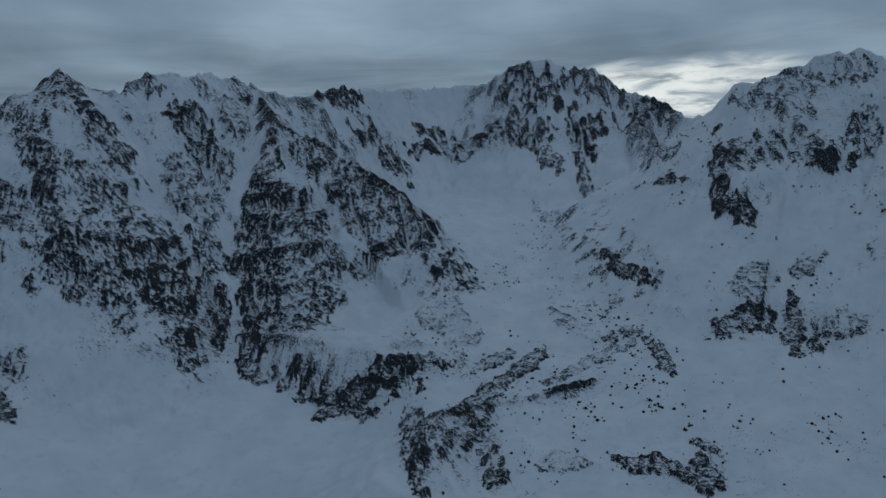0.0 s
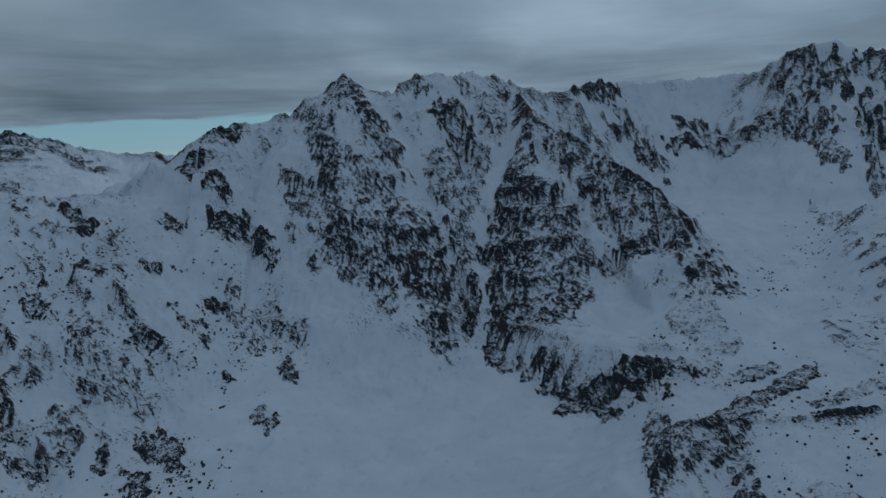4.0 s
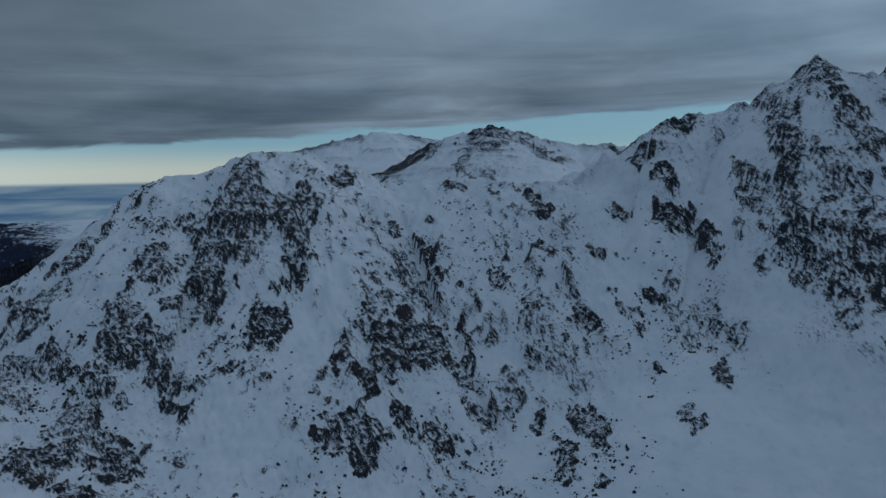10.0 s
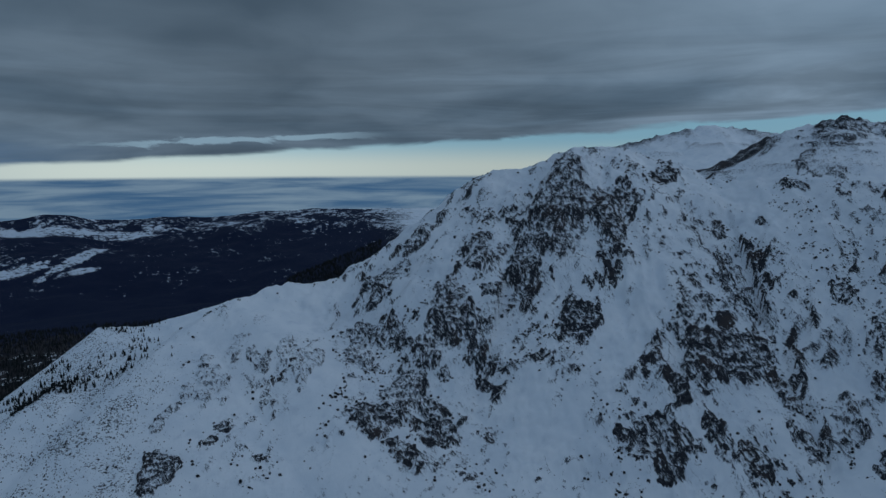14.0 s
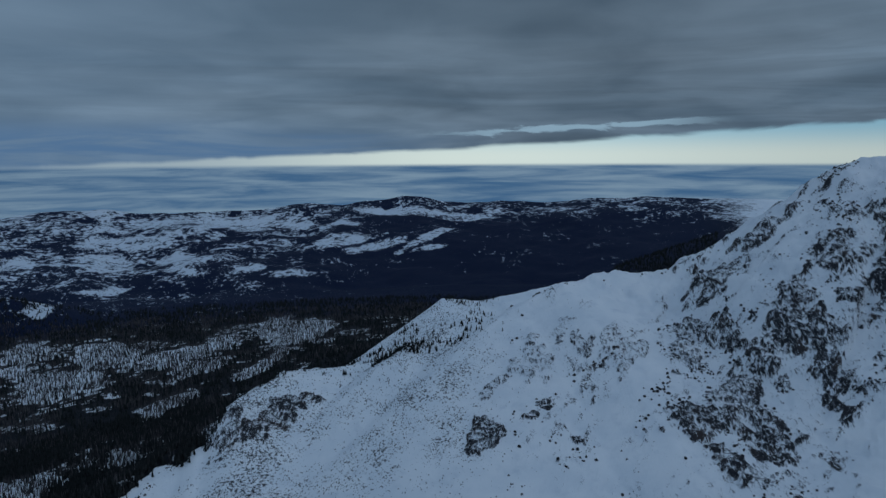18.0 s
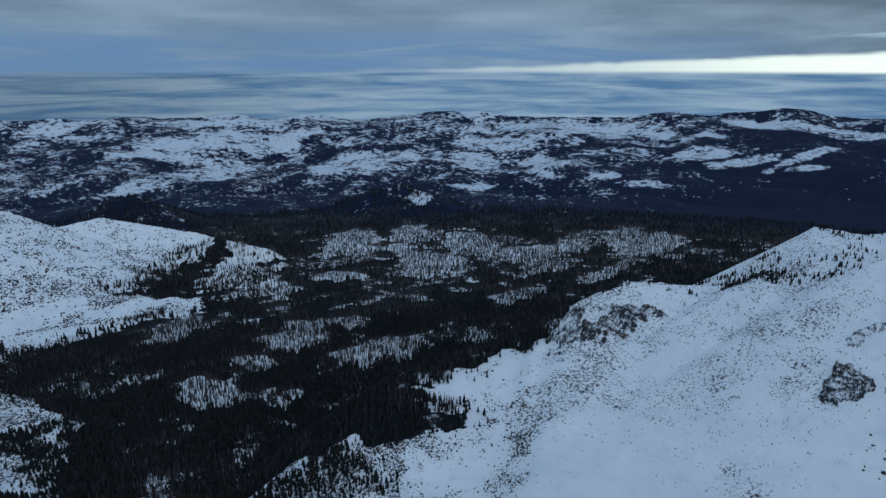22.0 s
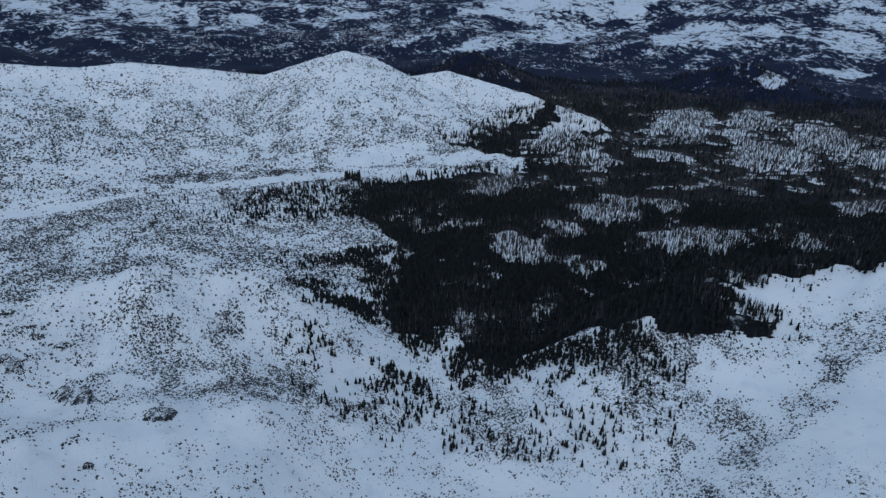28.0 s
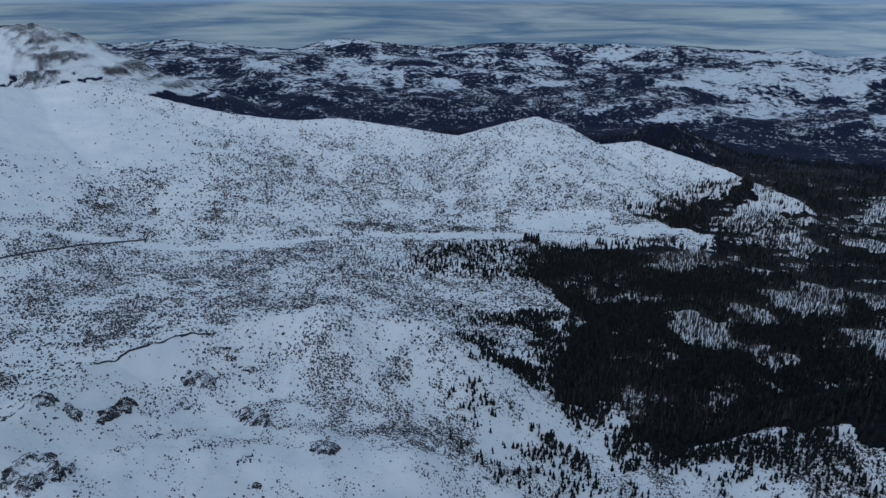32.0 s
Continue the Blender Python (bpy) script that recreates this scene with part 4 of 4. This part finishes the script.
# ---- outcrops: crags that stand proud of the slope ----
def build_outcrop(label, group, a, d, w, h, turn, bare, seed):
    bare = min(0.98, bare * (1.28 if 36 < a < 110 else 1.08))
    step_m = 1.6 if d < 1000 else 2.3 if d < 1500 else 3.6
    nc, nr = int(np.clip(2.7 * w / step_m, 14, 50)), int(np.clip(2.7 * h / step_m, 14, 56))
    u, v = np.meshgrid(np.linspace(-1.35 * w, 1.35 * w, nc), np.linspace(-1.35 * h, 1.35 * h, nr))
    u, v = u.ravel(), v.ravel()
    cx, cy = polar(a, d)
    s, c = math.sin(radians(a + turn)), math.cos(radians(a + turn))
    x, y = cx + u * c - v * s, cy + u * s + v * c
    z, rock = terrain(x, y)
    e = np.hypot(u / w, v / h) + 2.2 * (fbm(x, y, 0.6 * min(w, h) + 8, 5, seed, 0.6) - 0.5)
    mask = 1 - step(0.5, 1.0, e)
    size = min(w, h, 24.0)
    lumps = ridged(u + 0.35 * v, 0.4 * v, 0.35 * size + 5, 5, seed + 5, 0.6)
    tall = 0.20 * size + 2.0
    lift = mask * tall * (0.25 + 1.5 * (lumps - 0.35))
    ledge = 4.5 + 0.06 * size
    zz = z + lift
    q = zz / ledge + 0.8 * fbm(x, y, 22, 3, seed + 2)
    f = q - np.floor(q)
    zz = zz + mask * 0.55 * ledge * (step(0.25, 0.75, f) - f)
    zz = zz - 3.0 * (1 - step(0.0, 0.25, mask))
    fine = 0.10 + bare * step(0.0, 0.5, mask) * (0.44 + 0.30 * fbm(x, y, 16, 3, seed + 8))
    zg = zz.reshape(nr, nc)
    fine = bareness(zg, np.gradient(zg, 2.7 * h / (nr - 1), axis=0), np.gradient(zg, 2.7 * w / (nc - 1), axis=1), fine.reshape(nr, nc)).ravel()
    root = tagged(new("rock_outcrop"), label, "rock", group)
    root.location = (cx, cy, float(z.mean()))
    slabs = int(np.clip(w / 11, 2, 5))
    cuts = np.linspace(0, nc - 1, slabs + 1).astype(int)
    idx = np.arange(nr * nc).reshape(nr, nc)
    lx, ly, lz = x - root.location.x, y - root.location.y, zz - root.location.z
    for c0, c1 in zip(cuts[:-1], cuts[1:]):
        k = idx[:, c0:c1 + 1].ravel()
        me = grid_mesh("slab", lx[k], ly[k], lz[k], nr, c1 - c0 + 1, False, M_GROUND, rock=fine[k], wood=0 * k, scrub=0 * k, far=0 * k, plan=np.stack([x[k], y[k], z[k]], 1))
        new("slab", me).parent = root
    return root


seed = 500
for label, patches in OUTCROPS:
    for p in patches:
        seed += 7
        build_outcrop(label, label.split(" ", 1)[1], *p, seed)


# ---- trees and shrubs ----
rng = np.random.default_rng(4)


def scatter(n, a0, a1, r0, r1):
    a, r = rng.uniform(a0, a1, n), np.sqrt(rng.uniform(r0 * r0, r1 * r1, n))
    return polar(a, r)


def spruce_shape(sides, tiers, wide):
    """Vertices and triangles of a crown 1 high: drooping skirts one above another."""
    vs, fs = [], []
    for k in range(tiers):
        base, top = 0.10 + 0.80 * k / tiers, min(1.0, 0.10 + 0.90 * (k + 1.45) / tiers)
        rad = wide * (1 - 0.80 * k / tiers)
        o = len(vs)
        for i in range(sides):
            t = 2 * math.pi * (i + 0.4 * k) / sides
            q = rad * (1.0 if i % 2 else 0.72)
            vs.append((q * math.cos(t), q * math.sin(t), base + (0.0 if i % 2 else 0.05)))
        vs.append((0, 0, top))
        fs += [(o + i, o + (i + 1) % sides, o + sides) for i in range(sides)]
    return np.array(vs), np.array(fs)


def joined(name, shape, x, y, z, width, height, mat):
    vs, fs = shape
    n = len(x)
    t = rng.uniform(0, 6.28, n)
    c, s = np.cos(t)[:, None], np.sin(t)[:, None]
    wx = vs[None, :, 0] * width[:, None] * rng.uniform(0.8, 1.2, (n, len(vs)))
    wy = vs[None, :, 1] * width[:, None] * rng.uniform(0.8, 1.2, (n, len(vs)))
    co = np.stack([x[:, None] + wx * c - wy * s, y[:, None] + wx * s + wy * c, z[:, None] + vs[None, :, 2] * height[:, None]], -1).reshape(-1, 3)
    tri = (fs[None] + (np.arange(n) * len(vs))[:, None, None]).reshape(-1, 3)
    me = bpy.data.meshes.new(name)
    me.vertices.add(len(co))
    me.vertices.foreach_set("co", co.astype(np.float32).ravel())
    me.loops.add(tri.size)
    me.loops.foreach_set("vertex_index", tri.astype(np.int32).ravel())
    me.polygons.add(len(tri))
    me.polygons.foreach_set("loop_start", np.arange(0, tri.size, 3, dtype=np.int32))
    me.update(calc_edges=True)
    me.materials.append(mat)
    return new(name, me)


def plant(n, box, keep, margin=0.0):
    """Random places kept with the chance that keep gives, with the ground's height."""
    x, y = scatter(n, *box)
    p = in_chunks(keep, x, y)
    m = rng.uniform(0, 1, n) < p
    x, y = x[m], y[m]
    return x, y, in_chunks(terrain, x, y)[0]


def thick(x, y):
    i, t = woods(x, y)
    return i * np.clip((1 - t) ** 2 + 0.04, 0, 1) * (0.45 + 0.55 * step(640, 790, np.hypot(x, y)))


def sparse_wood(x, y):
    i, t = woods(x, y)
    return i * np.clip(t + 0.55 * step(0.46, 0.57, fbm(x, y, 90, 3, 37)), 0, 1)


hill_end = plant(3000, (150, 168, 1480, 2100), lambda x, y: woods(x, y)[0] * (0.25 + 0.75 * step(0.42, 0.56, fbm(x, y, 60, 3, 19))))
near = plant(54000, (118, 176, 570, 1350), thick)
far_w = plant(34000, (86, 200, 1350, 2900), thick)
bare_n = plant(46000, (118, 172, 690, 1500), sparse_wood)
bare_f = plant(68000, (100, 172, 1500, 2700), sparse_wood)
fringe = plant(27000, (140, 178, 490, 1000), lambda x, y: (1 - woods(x, y)[0]) * step(0.40, 0.60, fbm(x, y, 45, 4, 12)) * (1 - step(168, 180, bearing(x, y))) * (0.18 + 0.82 * step(575, 650, np.hypot(x, y))))
strays = plant(9000, (160, 192, 1100, 1430), lambda x, y: (1 - woods(x, y)[0]) * (1 - step(170, 190, bearing(x, y))) ** 2 * (0.15 + 0.85 * step(0.40, 0.6, fbm(x, y, 40, 3, 15))) * step(1100, 1170, np.hypot(x, y)) * (1 - step(1300, 1390, np.hypot(x, y))))
def beside_wood(x, y):
    out = 1 - woods(x, y)[0]
    c, q = math.cos(radians(1.7)), math.sin(radians(1.7))
    near_it = np.maximum(woods(x * 1.045, y * 1.045)[0], np.maximum(woods(x * c - y * q, x * q + y * c)[0], woods(x * c + y * q, y * c - x * q)[0]))
    return out * near_it * 0.75 * step(0.36, 0.56, fbm(x, y, 30, 3, 16))


margin = plant(9500, (126, 176, 600, 1500), beside_wood)
bushy = plant(15000, (101, 128, 950, 1420), lambda x, y: step(0.45, 0.65, fbm(x, y, 60, 3, 14)) * step(101, 112, bearing(x, y)) * (1 - step(122, 128, bearing(x, y))))

order = np.argsort(np.hypot(fringe[0], fringe[1]))
chosen, rest = order[:290], order[290:]


def sizes(n, lo, hi):
    return rng.uniform(lo, hi, n)


for name, label, places, shape, wide, lo, hi, mat in (
        ("forest", "dense dark spruce forest filling the valley floor", near, spruce_shape(6, 2, 0.20), 1.0, 7, 15, M_NEEDLES),
        ("far_forest", "dark distant spruce forest on the rolling valley", far_w, spruce_shape(5, 2, 0.25), 1.0, 9, 18, M_NEEDLES),
        ("bare_wood", "thin grey leafless wood on a snowy clearing", bare_n, spruce_shape(4, 1, 0.065), 1.0, 8, 15, M_TWIGS),
        ("far_bare_wood", "thin grey leafless wood on distant snowy clearings", bare_f, spruce_shape(4, 1, 0.08), 1.0, 9, 16, M_TWIGS),
        ("young_spruces", "scattered young spruces at the forest edge", tuple(v[rest] for v in fringe), spruce_shape(6, 2, 0.24), 1.0, 4, 10, M_NEEDLES),
        ("stray_spruces", "loose row of dark spruces beside the snowy meadow", strays, spruce_shape(6, 2, 0.22), 1.0, 6, 13, M_NEEDLES),
        ("hillside_spruces", "dark spruces scattered over the snowy end of the hill", hill_end, spruce_shape(6, 2, 0.24), 1.0, 6, 14, M_NEEDLES),
        ("forest_margin", "ragged outer rows of spruces along the forest", margin, spruce_shape(6, 3, 0.21), 1.0, 4, 11, M_NEEDLES),
        ("ridge_spruces", "small dark spruces on the snowy shoulder", bushy, spruce_shape(5, 2, 0.24), 1.0, 3, 9, M_NEEDLES)):
    h = sizes(len(places[0]), lo, hi)
    tagged(joined(name, shape, places[0], places[1], places[2] - 0.3, h * wide, h, mat), label, "trees", kind="stuff")


def part(name, vs, fs, mat, parent, label=""):
    me = bpy.data.meshes.new(name)
    me.from_pydata([tuple(v) for v in vs], [], [tuple(f) for f in fs])
    me.materials.append(mat)
    ob = new(name, me)
    ob.parent = parent
    return tagged(ob, label)


def spruce(height):
    root = tagged(new("spruce_tree"), "dark green young spruce standing in the snow", "tree", "spruces at the forest edge")
    vs, fs = spruce_shape(9, 5, 0.21)
    part("crown", [(x * height, y * height, z * height) for x, y, z in vs], fs, M_NEEDLES, root)
    t = [(0.025 * height * math.cos(k * 1.047), 0.025 * height * math.sin(k * 1.047), zz * height) for zz in (-0.05, 0.3) for k in range(6)]
    part("trunk", t, [(k, (k + 1) % 6, 6 + (k + 1) % 6, 6 + k) for k in range(6)], M_BARK, root, "grey-brown trunk")
    return root


old_clump = [(170.3 + 0.6 * math.sin(5.1 * k), 1388 + 10 * math.cos(3.7 * k)) for k in range(17)]
kinds = [spruce(h) for h in (4.5, 6.0, 7.5, 9.5)]
for k, i in enumerate(chosen):
    m = Matrix.Translation((float(fringe[0][i]), float(fringe[1][i]), float(fringe[2][i]) - 0.1)) @ Matrix.Rotation(k * 2.4, 4, "Z")
    if k < len(kinds):
        kinds[k].matrix_world = m
    else:
        copy_thing(kinds[k % len(kinds)], m)


tall = spruce(21.0)
for k, (ca, cr) in enumerate(old_clump):
    cx, cy = polar(ca, cr)
    cz = float(terrain(np.array([cx]), np.array([cy]))[0][0])
    m = Matrix.Translation((cx, cy, cz - 0.2)) @ Matrix.Rotation(k * 1.7, 4, "Z")
    ob = tall if k == 0 else copy_thing(tall, m)
    ob.matrix_basis = m
    tagged(ob, "tall dark spruce in a lone clump beside the meadow", group="lone clump of spruces")


def clump_shape(sides):
    vs = [(math.cos(2 * math.pi * i / sides) * (1.0 if i % 2 else 0.75), math.sin(2 * math.pi * i / sides) * (1.0 if i % 2 else 0.75), 0.0) for i in range(sides)]
    vs += [(0.62 * math.cos(2 * math.pi * (i + 0.5) / sides), 0.62 * math.sin(2 * math.pi * (i + 0.5) / sides), 0.75) for i in range(sides)]
    vs.append((0, 0, 1.0))
    fs = []
    for i in range(sides):
        j = (i + 1) % sides
        fs += [(i, j, sides + i), (j, sides + j, sides + i), (sides + i, sides + j, 2 * sides)]
    return np.array(vs), np.array(fs)


def tuft_shape():
    return np.array([(1, 0.2, 0), (-0.2, 1, 0), (-1, -0.3, 0), (0.3, -1, 0), (0.25, 0.1, 1.0), (-0.3, -0.1, 0.85)]), np.array([(0, 1, 4), (1, 2, 5), (1, 5, 4), (2, 3, 5), (3, 0, 4), (3, 4, 5)])


def scrub_here(x, y):
    tufted = 0.10 + 0.30 * step(780, 950, np.hypot(x, y)) + 0.90 * step(0.44, 0.60, fbm(x, y, 19, 4, 47))
    return scrubland(x, y, 0) * (1 - woods(x, y)[0]) * tufted


low = plant(350000, (128, 217, 360, 1500), scrub_here)
close = plant(110000, (128, 217, 370, 660), scrub_here)
slope = plant(95000, (154, 216, 1380, 2060), scrub_here)
side = plant(85000, (100, 140, 400, 1400), scrub_here)
for label, places, lo, hi in (("dwarf pine scrub scattered over the snowy valley and mound", low, 0.4, 2.2), ("low dwarf pine and juniper tufts on the near snowy slope", close, 0.4, 1.9), ("dwarf pine scrub dotting the snowy hillside", slope, 0.8, 3.0), ("sparse low scrub poking through snow on the shoulder", side, 0.4, 1.3)):
    w = (lo + (hi - lo) * rng.uniform(0, 1, len(places[0])) ** 2) * (0.62 + 0.38 * step(480, 900, np.hypot(places[0], places[1])))
    tagged(joined("dwarf_pine_scrub", tuft_shape(), places[0], places[1], places[2] - 0.3, w, w * 1.0 + 0.3, M_PINE), label, "shrubs", kind="stuff")

# ---- loose stones on the snow ----
def stony(x, y):
    return (1 - 0.9 * smooth_snow(x, y)) * (0.08 + 0.92 * step(0.5, 0.7, fbm(x, y, 80, 3, 71))) * step(0.46, 0.62, fbm(x, y, 15, 3, 73))


M_STONE = plain_material("dark_granite", (0.020, 0.020, 0.024), (0.075, 0.070, 0.070), 0.9)
stones = [plant(22000, (-36, 4, 620, 1500), stony), plant(52000, (34, 102, 640, 1290), stony)]
for places, label in zip(stones, ("dark stones strewn over the snowy corrie", "dark stones strewn over the steep snow face")):
    w = 0.5 + 2.2 * rng.uniform(0, 1, len(places[0])) ** 3
    tagged(joined("loose_stones", clump_shape(4), places[0], places[1], places[2] - 0.25, w, w * 1.1, M_STONE), label, "stones", kind="stuff")


# ---- a town's roofs far out, a stream and a foot track ----
def roof_shape():
    vs = [(-1, -0.7, 0), (1, -0.7, 0), (1, 0.7, 0), (-1, 0.7, 0), (-1, -0.7, 0.7), (1, -0.7, 0.7), (1, 0.7, 0.7), (-1, 0.7, 0.7), (-1, 0, 1.3), (1, 0, 1.3)]
    quads = [(0, 1, 5, 4), (1, 2, 6, 5), (2, 3, 7, 6), (3, 0, 4, 7), (4, 5, 9, 8), (6, 7, 8, 9)]
    fs = [(a, b, c) for a, b, c, d in quads] + [(a, c, d) for a, b, c, d in quads] + [(4, 8, 7), (5, 6, 9)]
    return np.array(vs, float), np.array(fs)


M_HOUSE = plain_material("house_walls_and_roofs", (0.05, 0.055, 0.07), (0.42, 0.45, 0.50), 0.02)
town = plant(2600, (146, 182, 3250, 3800), lambda x, y: 0.9 * step(0.50, 0.66, fbm(x, y, 170, 3, 83)))
w = sizes(len(town[0]), 2.0, 4.6)
tagged(joined("town_houses", roof_shape(), town[0], town[1], town[2] - 0.4, w, w * 1.3, M_HOUSE), "tiny snowy houses of a distant valley town", "houses", kind="stuff")


def ribbon(name, line, width, mat, label, category):
    pts = []
    for (a0, r0), (a1, r1) in zip(line[:-1], line[1:]):
        for k in range(14):
            f = k / 14
            pts.append((a0 + (a1 - a0) * f, r0 + (r1 - r0) * f))
    a, r = np.array(pts).T
    x, y = polar(a, r + 5 * (fbm(a * 40, r, 30, 3, 3) - 0.5))
    tx, ty = np.gradient(x), np.gradient(y)
    n = np.hypot(tx, ty)
    wx, wy = -ty / n * width / 2, tx / n * width / 2
    xs, ys = np.concatenate([x - wx, x, x + wx]), np.concatenate([y - wy, y, y + wy])
    zs = terrain(xs, ys)[0] + 0.25
    k = len(x)
    me = bpy.data.meshes.new(name)
    me.from_pydata(np.stack([xs, ys, zs], 1).tolist(), [], [(j * k + i, j * k + i + 1, (j + 1) * k + i + 1, (j + 1) * k + i) for j in range(2) for i in range(k - 1)])
    me.materials.append(mat)
    return tagged(new(name, me), label, category, kind="structure")


M_STREAM = plain_material("dark_stream_bed", (0.018, 0.020, 0.024), (0.05, 0.05, 0.055), 0.5, 0.5)
ribbon("stream", [(213, 1230), (211.6, 1244), (209.6, 1272), (206.6, 1308), (204.3, 1332), (201.6, 1368)], 5.0, M_STREAM, "dark narrow stream winding through the snowy valley", "stream")
ribbon("foot_track", [(209.1, 616), (207.0, 624), (204.4, 644), (201.3, 660), (197.7, 672)], 1.6, M_STREAM, "thin dark foot track over the snowy mound", "path")
